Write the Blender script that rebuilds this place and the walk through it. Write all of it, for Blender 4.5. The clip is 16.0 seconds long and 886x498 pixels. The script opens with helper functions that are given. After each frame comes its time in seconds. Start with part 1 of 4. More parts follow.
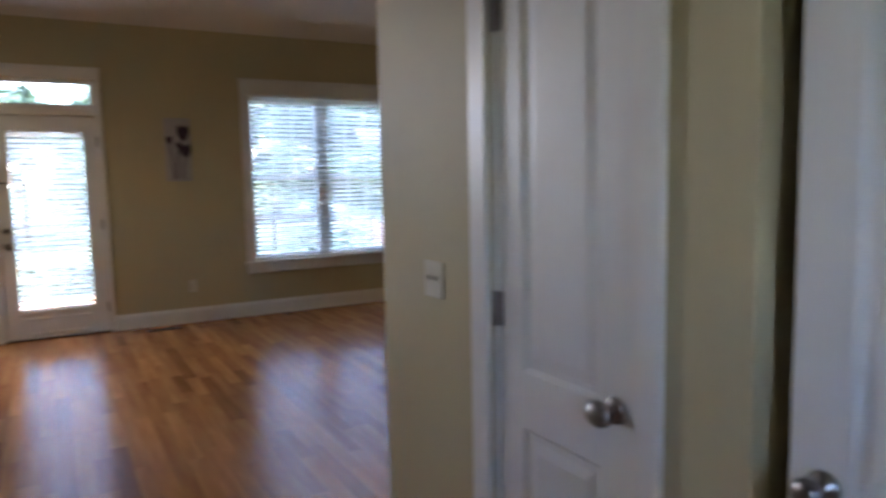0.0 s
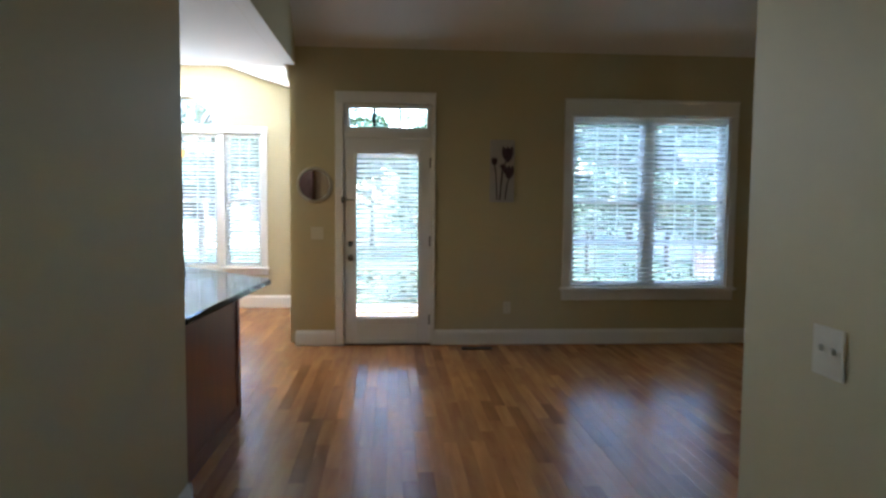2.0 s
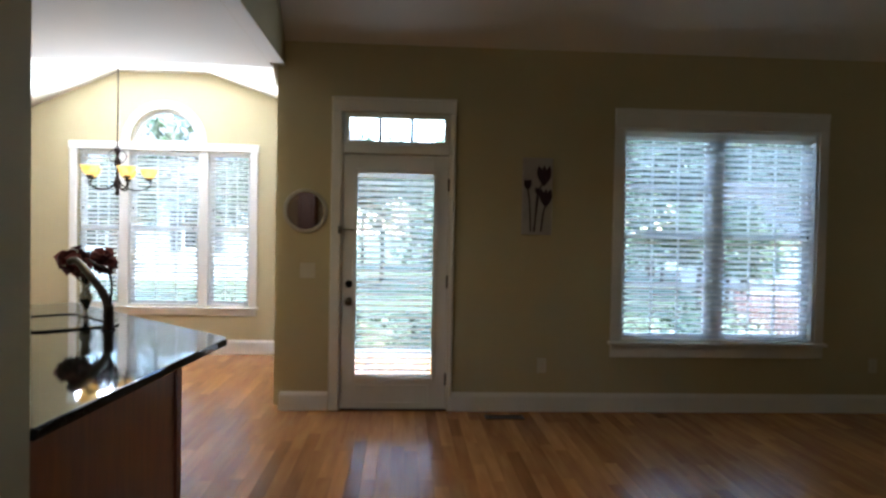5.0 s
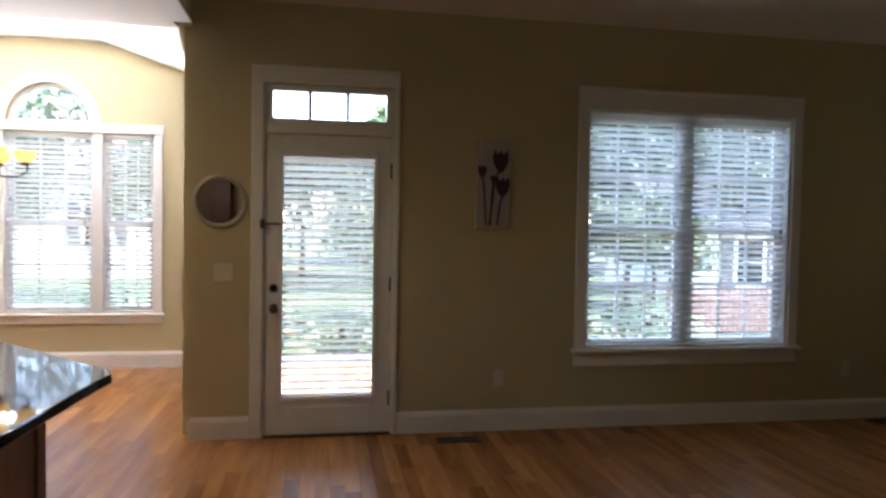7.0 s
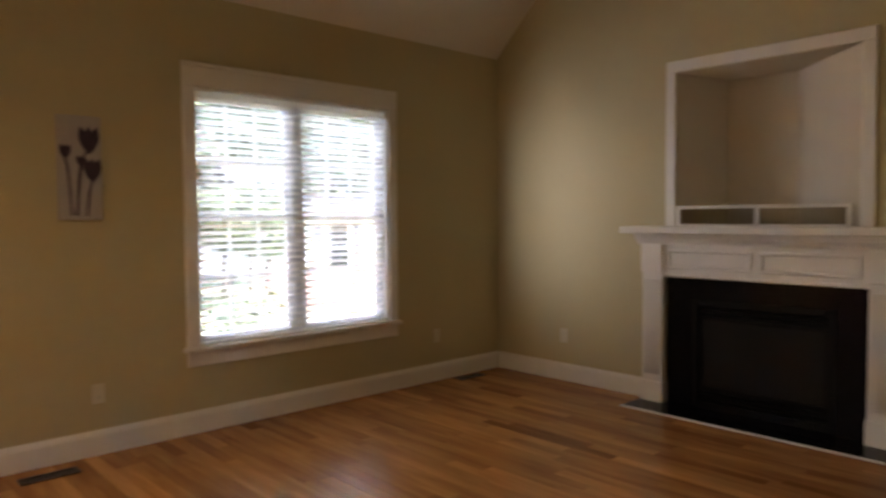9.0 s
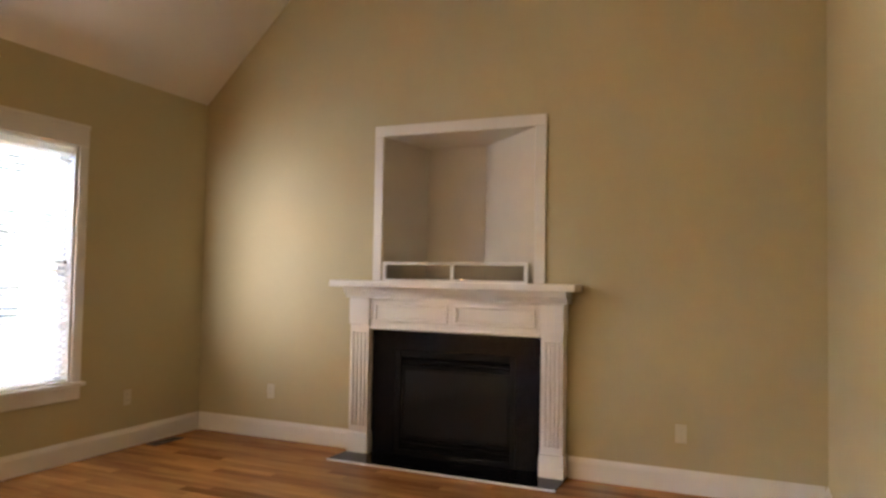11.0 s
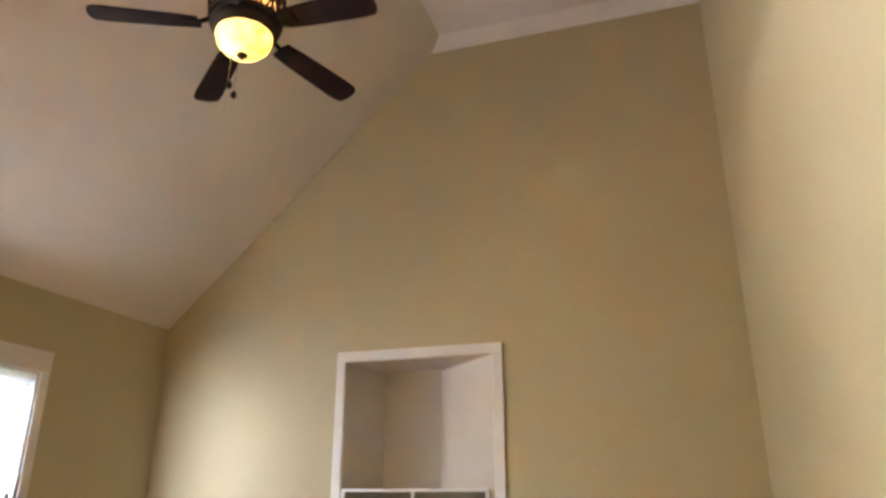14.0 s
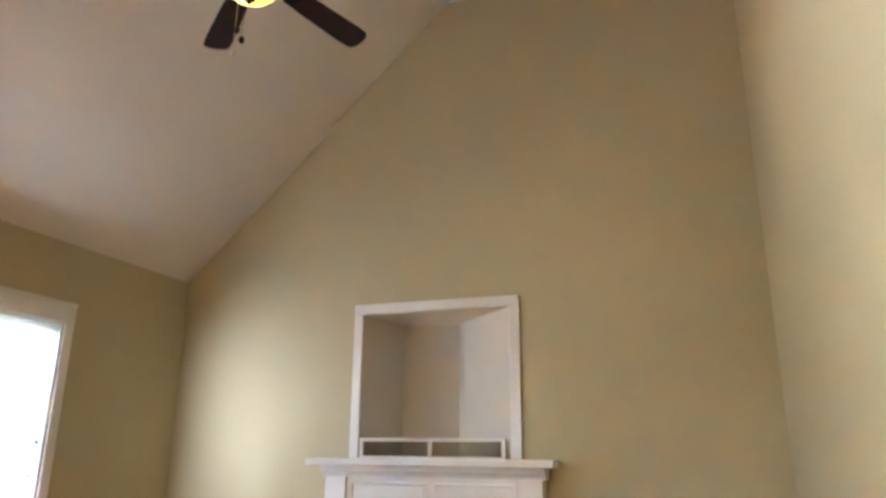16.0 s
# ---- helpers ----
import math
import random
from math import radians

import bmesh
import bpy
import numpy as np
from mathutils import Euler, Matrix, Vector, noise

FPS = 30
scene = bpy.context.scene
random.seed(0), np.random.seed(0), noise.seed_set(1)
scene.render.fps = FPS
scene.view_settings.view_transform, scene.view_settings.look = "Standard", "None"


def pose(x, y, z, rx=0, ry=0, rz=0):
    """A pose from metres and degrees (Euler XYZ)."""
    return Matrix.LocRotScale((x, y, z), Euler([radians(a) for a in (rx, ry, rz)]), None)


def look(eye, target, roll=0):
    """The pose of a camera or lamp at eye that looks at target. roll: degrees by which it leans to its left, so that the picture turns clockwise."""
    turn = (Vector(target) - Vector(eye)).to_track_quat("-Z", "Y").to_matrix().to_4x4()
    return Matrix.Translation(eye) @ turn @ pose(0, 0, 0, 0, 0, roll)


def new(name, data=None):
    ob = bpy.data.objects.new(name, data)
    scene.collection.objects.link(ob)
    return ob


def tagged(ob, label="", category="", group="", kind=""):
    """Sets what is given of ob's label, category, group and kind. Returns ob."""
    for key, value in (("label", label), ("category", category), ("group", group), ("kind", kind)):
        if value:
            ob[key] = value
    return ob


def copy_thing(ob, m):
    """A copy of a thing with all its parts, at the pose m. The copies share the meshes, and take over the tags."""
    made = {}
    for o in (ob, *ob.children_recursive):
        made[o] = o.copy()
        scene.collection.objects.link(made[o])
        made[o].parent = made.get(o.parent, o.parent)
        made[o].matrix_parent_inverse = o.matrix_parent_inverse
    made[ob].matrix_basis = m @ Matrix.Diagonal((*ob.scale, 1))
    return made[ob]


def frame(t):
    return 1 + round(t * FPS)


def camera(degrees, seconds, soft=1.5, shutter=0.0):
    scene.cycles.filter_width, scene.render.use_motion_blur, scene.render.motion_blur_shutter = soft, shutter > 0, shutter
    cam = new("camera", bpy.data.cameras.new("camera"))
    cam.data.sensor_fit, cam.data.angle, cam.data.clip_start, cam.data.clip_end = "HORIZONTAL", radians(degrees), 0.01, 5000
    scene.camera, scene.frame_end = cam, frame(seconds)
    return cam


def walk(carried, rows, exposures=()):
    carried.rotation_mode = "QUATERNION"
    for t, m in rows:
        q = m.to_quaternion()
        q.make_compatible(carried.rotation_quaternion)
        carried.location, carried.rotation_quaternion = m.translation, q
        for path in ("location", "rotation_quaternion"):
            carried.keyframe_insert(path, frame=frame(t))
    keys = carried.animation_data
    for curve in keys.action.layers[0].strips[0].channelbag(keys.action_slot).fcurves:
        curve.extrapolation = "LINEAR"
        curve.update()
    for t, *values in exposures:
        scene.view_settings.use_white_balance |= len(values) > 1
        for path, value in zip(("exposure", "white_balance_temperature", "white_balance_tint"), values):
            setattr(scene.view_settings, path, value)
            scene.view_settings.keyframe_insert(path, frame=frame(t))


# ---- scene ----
cam = camera(64.8, 16.0, soft=2.7, shutter=0.5)
PATH = [
    (0, (-0.803, -0.995, 1.425), (0.174, 0.738, 1.216), -1.1),
    (0.5, (-0.875, -0.949, 1.439), (-0.244, 0.939, 1.248), -0.6),
    (1, (-0.847, -0.858, 1.450), (-0.470, 1.098, 1.274), 0.1),
    (1.5, (-0.774, -0.761, 1.440), (-0.555, 1.221, 1.285), 0.6),
    (2, (-0.751, -0.561, 1.440), (-0.600, 1.429, 1.299), 0.5),
    (2.5, (-0.752, -0.348, 1.437), (-0.625, 1.644, 1.316), 0.3),
    (3, (-0.721, -0.124, 1.420), (-0.612, 1.870, 1.323), 0.7),
    (3.5, (-0.702, 0.091, 1.408), (-0.611, 2.088, 1.329), 1.0),
    (6, (-0.787, 1.181, 1.442), (-0.592, 3.171, 1.399), 1.2),
    (6.5, (-0.840, 1.363, 1.437), (-0.576, 3.345, 1.392), 1.1),
    (7, (-0.833, 1.543, 1.434), (-0.487, 3.512, 1.369), 1.0),
    (7.5, (-0.788, 1.678, 1.441), (-0.308, 3.618, 1.355), 0.8),
    (8, (-0.804, 1.731, 1.437), (-0.066, 3.588, 1.344), 0.3),
    (8.5, (-0.846, 1.777, 1.437), (0.223, 3.465, 1.341), -0.0),
    (9, (-0.892, 1.814, 1.419), (0.467, 3.280, 1.329), -0.4),
    (9.5, (-0.886, 1.844, 1.383), (0.689, 3.074, 1.299), -0.6),
    (10, (-0.883, 1.840, 1.344), (0.859, 2.821, 1.272), -0.5),
    (12.3, (-0.971, 1.790, 1.444), (0.889, 2.486, 1.677), 0.4),
    (12.5, (-0.992, 1.787, 1.446), (0.861, 2.481, 1.737), 0.4),
    (13, (-1.089, 1.838, 1.452), (0.752, 2.494, 1.876), 0.6),
    (13.5, (-1.211, 1.902, 1.445), (0.611, 2.513, 1.999), 0.6),
    (14, (-1.281, 1.952, 1.429), (0.513, 2.528, 2.100), 0.0),
    (14.5, (-1.288, 1.984, 1.409), (0.475, 2.548, 2.166), 0.0),
    (15, (-1.297, 2.009, 1.391), (0.460, 2.576, 2.160), 0.1),
    (15.5, (-1.298, 1.966, 1.388), (0.477, 2.573, 2.082), 0.6),
    (16, (-1.222, 1.917, 1.388), (0.585, 2.567, 1.948), 0.5),
]
# seconds, stops, kelvin, tint
EXPOSURE = [
    (0, 6.0, 5850, 22), (0.5, 5.85, 5800, 14), (1.5, 5.7, 5700, 8), (3.5, 5.5, 5650, 6), (6, 5.2, 6200, 14), (7, 5.25, 6450, 18), (8, 5.35, 6950, 24), (8.5, 5.95, 7600, 28),
    (9.5, 6.5, 8300, 28), (10.2, 6.95, 8200, 28), (12.4, 7.7, 7250, 26), (14.5, 7.85, 6600, 22), (16, 7.85, 6250, 20),
]
walk(cam, [(t, look(eye, target, roll)) for t, eye, target, roll in PATH], EXPOSURE)

# ---- light ----
world = bpy.data.worlds.new("World")
scene.world = world
world.use_nodes = True
wn = world.node_tree.nodes
sky = wn.new("ShaderNodeTexSky")
sky.sky_type = "NISHITA"
sky.sun_disc = False
sky.sun_elevation = radians(50)
sky.sun_rotation = radians(107)
world.node_tree.links.new(sky.outputs[0], wn["Background"].inputs[0])
wn["Background"].inputs[1].default_value = 0.09
sun_data = bpy.data.lights.new("sun", "SUN")
sun_data.energy, sun_data.angle, sun_data.color = 0.6, radians(12), (1, 0.95, 0.87)
sun = new("sun", sun_data)
sun.matrix_world = look((0, 0, 20), (-0.7, 0.22, 19.1))


def sky_strip(name, eye, target, width, height, power, spread, tint=(0.8, 0.91, 1.0)):
    """Daylight that the slats throw into the room, as a lamp in the window's opening."""
    d = bpy.data.lights.new(name, "AREA")
    d.shape, d.size, d.size_y, d.energy, d.color = "RECTANGLE", width, height, power, tint
    d.spread = radians(spread)
    new(name, d).matrix_world = look(eye, target)


sky_strip("daylight_living_east", (2.665, 6.272, 1.55), (3.97, 5.5, 1.55), 0.006, 1.45, 0.025, 66)
sky_strip("daylight_living_head", (1.85, 6.264, 2.262), (1.85, 5.264, 2.262), 1.55, 0.012, 0.09, 165)
sky_strip("daylight_door", (-0.78, 6.262, 2.325), (-0.78, 5.262, 2.425), 0.7, 0.008, 0.08, 165)
sky_strip("daylight_dining", (-3.388, 8.70, 2.255), (-3.388, 7.70, 2.955), 1.86, 0.03, 3.7, 110, (0.9, 0.96, 1.0))


# ---- materials ----
def material(name):
    m = bpy.data.materials.new(name)
    m.use_nodes = True
    t = m.node_tree
    return m, t.nodes, t.links, t.nodes["Principled BSDF"]


def noise_node(n, l, scale, detail=4.0, rough=0.55, stretch=None, space="Object"):
    tc = n.new("ShaderNodeTexCoord")
    tex = n.new("ShaderNodeTexNoise")
    tex.inputs["Scale"].default_value, tex.inputs["Detail"].default_value, tex.inputs["Roughness"].default_value = scale, detail, rough
    if stretch:
        mp = n.new("ShaderNodeMapping")
        mp.inputs["Scale"].default_value = stretch
        l.new(tc.outputs[space], mp.inputs[0])
        l.new(mp.outputs[0], tex.inputs["Vector"])
    else:
        l.new(tc.outputs[space], tex.inputs["Vector"])
    return tex


def ramp(n, l, src, stops):
    r = n.new("ShaderNodeValToRGB")
    e = r.color_ramp.elements
    while len(e) < len(stops):
        e.new(0.5)
    for el, (p, c) in zip(e, stops):
        el.position, el.color = p, (*c, 1)
    l.new(src, r.inputs[0])
    return r


def surface(name, col, rough=0.5, metal=0.0, vary=0.06, scale=3.0, bump=0.0, bump_scale=200.0, coat=0.0, stretch=None, rough_vary=0.08, spec=0.5):
    """A plain paint, metal or plastic: two scales of colour change, uneven gloss and a fine relief."""
    m, n, l, b = material(name)
    big = noise_node(n, l, scale, 5, 0.6, stretch)
    lo, hi = [tuple(max(0, min(1, c * k)) for c in col) for k in (1 - vary, 1 + vary)]
    r = ramp(n, l, big.outputs["Fac"], [(0.3, lo), (0.7, hi)])
    fine = noise_node(n, l, scale * 23, 3, 0.6, stretch)
    mix = n.new("ShaderNodeMix")
    mix.data_type, mix.blend_type = "RGBA", "MULTIPLY"
    mix.inputs["Factor"].default_value = min(1, vary * 2)
    g = ramp(n, l, fine.outputs["Fac"], [(0.3, (0.8, 0.8, 0.8)), (0.65, (1, 1, 1))])
    l.new(r.outputs[0], mix.inputs["A"])
    l.new(g.outputs[0], mix.inputs["B"])
    l.new(mix.outputs["Result"], b.inputs["Base Color"])
    mr = n.new("ShaderNodeMapRange")
    mr.inputs["To Min"].default_value, mr.inputs["To Max"].default_value = max(0.02, rough - rough_vary), min(1, rough + rough_vary)
    l.new(big.outputs["Fac"], mr.inputs["Value"])
    l.new(mr.outputs[0], b.inputs["Roughness"])
    b.inputs["Metallic"].default_value = metal
    b.inputs["Coat Weight"].default_value = coat
    b.inputs["Specular IOR Level"].default_value = spec
    if bump:
        t = noise_node(n, l, bump_scale, 4, 0.6)
        bp = n.new("ShaderNodeBump")
        bp.inputs["Strength"].default_value, bp.inputs["Distance"].default_value = bump, 0.004
        l.new(t.outputs["Fac"], bp.inputs["Height"])
        l.new(bp.outputs[0], b.inputs["Normal"])
    return m


def wood(name, dark, light, rough, which, coat=0.0, grain=(9, 0.55, 9), spread=0.42):
    """Wood with grain along its length; each piece has its own tone."""
    m, n, l, b = material(name)
    tone = n.new("ShaderNodeObjectInfo" if which == "object" else "ShaderNodeNewGeometry")
    rand = tone.outputs["Random" if which == "object" else "Random Per Island"]
    g = noise_node(n, l, 5, 4, 0.5, grain, "Object" if which != "object" else "Object")
    if which in ("object", "island"):
        off = n.new("ShaderNodeMath")
        off.operation = "MULTIPLY"
        off.inputs[1].default_value = 37.0
        l.new(rand, off.inputs[0])
        g.noise_dimensions = "4D"
        l.new(off.outputs[0], g.inputs["W"])
    base = ramp(n, l, g.outputs["Fac"], [(0.28, dark), (0.72, light)])
    shade = ramp(n, l, rand, [(0.0, tuple(1 - spread * k for k in (1, 1.12, 1.2))), (0.16, (0.84, 0.81, 0.78)), (0.6, (1, 1, 1)), (0.85, (1.14, 1.13, 1.1)), (1.0, (1.3, 1.3, 1.25))])
    mix = n.new("ShaderNodeMix")
    mix.data_type, mix.blend_type = "RGBA", "MULTIPLY"
    mix.inputs["Factor"].default_value = 1.0 if which in ("object", "island") else 0.0
    l.new(base.outputs[0], mix.inputs["A"])
    l.new(shade.outputs[0], mix.inputs["B"])
    l.new(mix.outputs["Result"], b.inputs["Base Color"])
    mr = n.new("ShaderNodeMapRange")
    mr.inputs["To Min"].default_value, mr.inputs["To Max"].default_value = rough * 0.9, rough * 1.15
    l.new(g.outputs["Fac"], mr.inputs["Value"])
    l.new(mr.outputs[0], b.inputs["Roughness"])
    b.inputs["Coat Weight"].default_value = coat
    b.inputs["Coat Roughness"].default_value = 0.16
    bp = n.new("ShaderNodeBump")
    bp.inputs["Strength"].default_value, bp.inputs["Distance"].default_value = 0.025, 0.002
    l.new(g.outputs["Fac"], bp.inputs["Height"])
    l.new(bp.outputs[0], b.inputs["Normal"])
    return m


def granite(name, base, fleck, rough):
    m, n, l, b = material(name)
    a = noise_node(n, l, 160, 3, 0.7)
    c = noise_node(n, l, 14, 4, 0.6)
    r = ramp(n, l, a.outputs["Fac"], [(0.52, base), (0.72, fleck)])
    g = ramp(n, l, c.outputs["Fac"], [(0.3, (0.6, 0.6, 0.6)), (0.7, (1, 1, 1))])
    mix = n.new("ShaderNodeMix")
    mix.data_type, mix.blend_type = "RGBA", "MULTIPLY"
    mix.inputs["Factor"].default_value = 1
    l.new(r.outputs[0], mix.inputs["A"])
    l.new(g.outputs[0], mix.inputs["B"])
    l.new(mix.outputs["Result"], b.inputs["Base Color"])
    b.inputs["Roughness"].default_value = rough
    b.inputs["Specular IOR Level"].default_value = 0.12
    return m


def glass(name, tint=(1, 1, 1), rough=0.0, ior=1.45):
    """Thin clear pane: mostly see-through, with mirror gloss at a slant."""
    m, n, l, b = material(name)
    n.remove(b)
    tr, gl, mx, fr = n.new("ShaderNodeBsdfTransparent"), n.new("ShaderNodeBsdfGlossy"), n.new("ShaderNodeMixShader"), n.new("ShaderNodeFresnel")
    tr.inputs[0].default_value = (*tint, 1)
    gl.inputs["Roughness"].default_value = rough
    fr.inputs[0].default_value = ior
    l.new(fr.outputs[0], mx.inputs[0])
    l.new(tr.outputs[0], mx.inputs[1])
    l.new(gl.outputs[0], mx.inputs[2])
    l.new(mx.outputs[0], n["Material Output"].inputs[0])
    return m


def glow(name, col, edge, power, scale=9.0):
    """Lit alabaster glass of a lamp shade."""
    m, n, l, b = material(name)
    t = noise_node(n, l, scale, 4, 0.6)
    r = ramp(n, l, t.outputs["Fac"], [(0.35, edge), (0.65, col)])
    l.new(r.outputs[0], b.inputs["Base Color"])
    l.new(r.outputs[0], b.inputs["Emission Color"])
    b.inputs["Emission Strength"].default_value = power
    b.inputs["Roughness"].default_value = 0.25
    return m


PAINT = surface("wall_paint", (0.525, 0.455, 0.285), 0.55, spec=0.25, vary=0.035, scale=0.9, bump=0.12, bump_scale=260)
CEIL = surface("ceiling_paint", (0.74, 0.70, 0.66), 0.9, vary=0.03, scale=0.8, bump=0.25, bump_scale=120)
TRIM = surface("trim_paint", (0.78, 0.76, 0.73), 0.34, vary=0.03, scale=2.0, bump=0.04, bump_scale=90)
DOORP = surface("door_paint", (0.77, 0.76, 0.75), 0.38, vary=0.03, scale=2.5, bump=0.05, bump_scale=120)
SLAT = surface("slat_vinyl", (0.90, 0.88, 0.84), 0.45, vary=0.03, scale=5)
b_ = SLAT.node_tree
tl, ad = b_.nodes.new("ShaderNodeBsdfTranslucent"), b_.nodes.new("ShaderNodeMixShader")
tl.inputs[0].default_value = (0.98, 0.95, 0.90, 1)
ad.inputs[0].default_value = 0.6
b_.links.new(b_.nodes["Principled BSDF"].outputs[0], ad.inputs[1])
b_.links.new(tl.outputs[0], ad.inputs[2])
b_.links.new(ad.outputs[0], b_.nodes["Material Output"].inputs[0])
VINYL = surface("window_vinyl", (0.8, 0.8, 0.8), 0.4, vary=0.03, scale=4)
NICHE = surface("niche_paint", (0.69, 0.63, 0.54), 0.7, vary=0.05, scale=1.6, bump=0.15, bump_scale=200)
PLASTIC = surface("plate_plastic", (0.64, 0.60, 0.50), 0.35, vary=0.02, scale=9)
DARKHOLE = surface("dark_slot", (0.02, 0.02, 0.02), 0.7, vary=0.05)
OAK_DARK, OAK_LIGHT = (0.325, 0.137, 0.045), (0.525, 0.248, 0.088)
PLANK = wood("floor_oak", OAK_DARK, OAK_LIGHT, 0.25, "object", 0.03, (3.2, 0.4, 3.2), 0.42)
PLANKS = wood("floor_oak_field", OAK_DARK, OAK_LIGHT, 0.25, "island", 0.03, (3.2, 0.4, 3.2), 0.42)
for m_ in (PLANK, PLANKS):
    m_.node_tree.nodes["Principled BSDF"].inputs["Specular IOR Level"].default_value = 0.2
SUBFLOOR = surface("subfloor", (0.06, 0.03, 0.015), 0.9)
CHERRY = wood("cherry_cabinet", (0.15, 0.036, 0.012), (0.25, 0.07, 0.024), 0.4, "plain", 0.05, (6, 6, 0.8))
BLADE = wood("fan_blade_walnut", (0.012, 0.004, 0.004), (0.024, 0.009, 0.008), 0.7, "plain", 0.0, (3, 3, 3))
BLADE.node_tree.nodes["Principled BSDF"].inputs["Specular IOR Level"].default_value = 0.15
GRANITE = granite("counter_granite", (0.012, 0.014, 0.014), (0.10, 0.10, 0.09), 0.05)
SLATE = granite("surround_granite", (0.006, 0.006, 0.008), (0.02, 0.02, 0.024), 0.06)
IRON = surface("firebox_metal", (0.004, 0.0036, 0.0036), 0.6, 0.0, vary=0.1, scale=12, spec=0.12)
BRONZE = surface("dark_bronze", (0.022, 0.011, 0.008), 0.5, 0.5, vary=0.2, scale=18)
NICKEL = surface("satin_nickel", (0.30, 0.28, 0.27), 0.34, 1.0, vary=0.05, scale=14)
PEWTER = surface("dark_hardware", (0.10, 0.085, 0.07), 0.35, 0.9, vary=0.1, scale=20)
CHROME = surface("chrome", (0.55, 0.56, 0.58), 0.08, 1.0, vary=0.03, scale=10)
SILVERF = surface("mirror_frame_silver", (0.5, 0.46, 0.40), 0.34, 0.85, vary=0.1, scale=22)
# dark brown tint dims the mirror's too bright reflection of the kitchen
MIRROR = surface("mirror_dimmed_reflection", (0.28, 0.21, 0.17), 0.02, 1.0, vary=0.005, rough_vary=0.01)
GLASS = glass("window_glass", (0.97, 0.99, 0.985))
SMOKE = glass("smoked_glass", (0.66, 0.64, 0.60), 0.08, 1.3)
FIREGLASS = surface("firebox_glass", (0.005, 0.005, 0.006), 0.35, 0.0, vary=0.05, spec=0.2)
CANVAS = surface("canvas", (0.42, 0.39, 0.40), 0.85, vary=0.08, scale=7, bump=0.2, bump_scale=500)
INK = surface("tulip_ink", (0.05, 0.028, 0.05), 0.8, vary=0.3, scale=30)
AMBER = glow("amber_glass", (1.0, 0.72, 0.26), (1.0, 0.50, 0.06), 0.04, 14)
BOWL = glow("alabaster_bowl", (1.0, 0.80, 0.28), (1.0, 0.55, 0.05), 0.012, 7)
DRUM = glow("amber_drum_glass", (1.0, 0.62, 0.22), (1.0, 0.28, 0.04), 0.009, 26)
CAN = glow("downlight_lens", (1.0, 0.8, 0.45), (1.0, 0.78, 0.4), 6.0)
VENTM = surface("register_brown", (0.06, 0.032, 0.018), 0.5, 0.4, vary=0.12, scale=18)
PETAL = surface("dried_red_petal", (0.11, 0.014, 0.016), 0.7, vary=0.4, scale=40)
STEM = surface("flower_stem", (0.05, 0.06, 0.02), 0.7, vary=0.3, scale=30)
GRASS = surface("lawn", (0.055, 0.08, 0.03), 0.95, vary=0.45, scale=0.8, bump=0.5, bump_scale=60)
BARK = surface("bark", (0.10, 0.075, 0.055), 0.95, vary=0.4, scale=6, bump=0.6, bump_scale=30)
LEAFM = surface("leaf", (0.045, 0.075, 0.028), 0.6, vary=0.5, scale=2.2)
LEAF2 = surface("leaf_light", (0.085, 0.115, 0.045), 0.6, vary=0.4, scale=2.2)
SIDING = surface("house_siding", (0.5, 0.485, 0.45), 0.7, vary=0.06, scale=1.2)
SHINGLE = surface("roof_shingle", (0.09, 0.085, 0.08), 0.95, vary=0.3, scale=8, bump=0.5, bump_scale=40)
BRICKM = surface("deck_redwood", (0.16, 0.085, 0.07), 0.75, vary=0.25, scale=5)
FARGLASS = surface("far_window_glass", (0.01, 0.012, 0.014), 0.08, vary=0.05)
CONCRETE = surface("patio_concrete", (0.15, 0.145, 0.135), 0.9, vary=0.1, scale=1.5, bump=0.2, bump_scale=60)


# ---- mesh helpers ----
def box_in(bm, x0, x1, y0, y1, z0, z1, bevel=0.0, segs=1):
    t = bmesh.new()
    bmesh.ops.create_cube(t, size=1)
    for v in t.verts:
        v.co = ((x0 + x1) / 2 + v.co.x * (x1 - x0), (y0 + y1) / 2 + v.co.y * (y1 - y0), (z0 + z1) / 2 + v.co.z * (z1 - z0))
    if bevel:
        bmesh.ops.bevel(t, geom=t.edges[:], offset=bevel, segments=segs, affect="EDGES", profile=0.5)
    me = bpy.data.meshes.new("tmp")
    t.to_mesh(me)
    t.free()
    bm.from_mesh(me)
    bpy.data.meshes.remove(me)
    return bm


def box_bm(*a, **k):
    return box_in(bmesh.new(), *a, **k)


def prism(bm, pts, axis, lo, hi):
    """A polygon drawn in the two axes other than axis (in x, y, z order), pushed from lo to hi along axis."""
    def at(p, h):
        return {"x": (h, *p), "y": (p[0], h, p[1]), "z": (*p, h)}[axis]
    a = [bm.verts.new(at(p, lo)) for p in pts]
    b = [bm.verts.new(at(p, hi)) for p in pts]
    bm.faces.new(a)
    bm.faces.new(b[::-1])
    for i in range(len(pts)):
        j = (i + 1) % len(pts)
        bm.faces.new((a[i], b[i], b[j], a[j]))
    bmesh.ops.recalc_face_normals(bm, faces=bm.faces[:])
    return bm


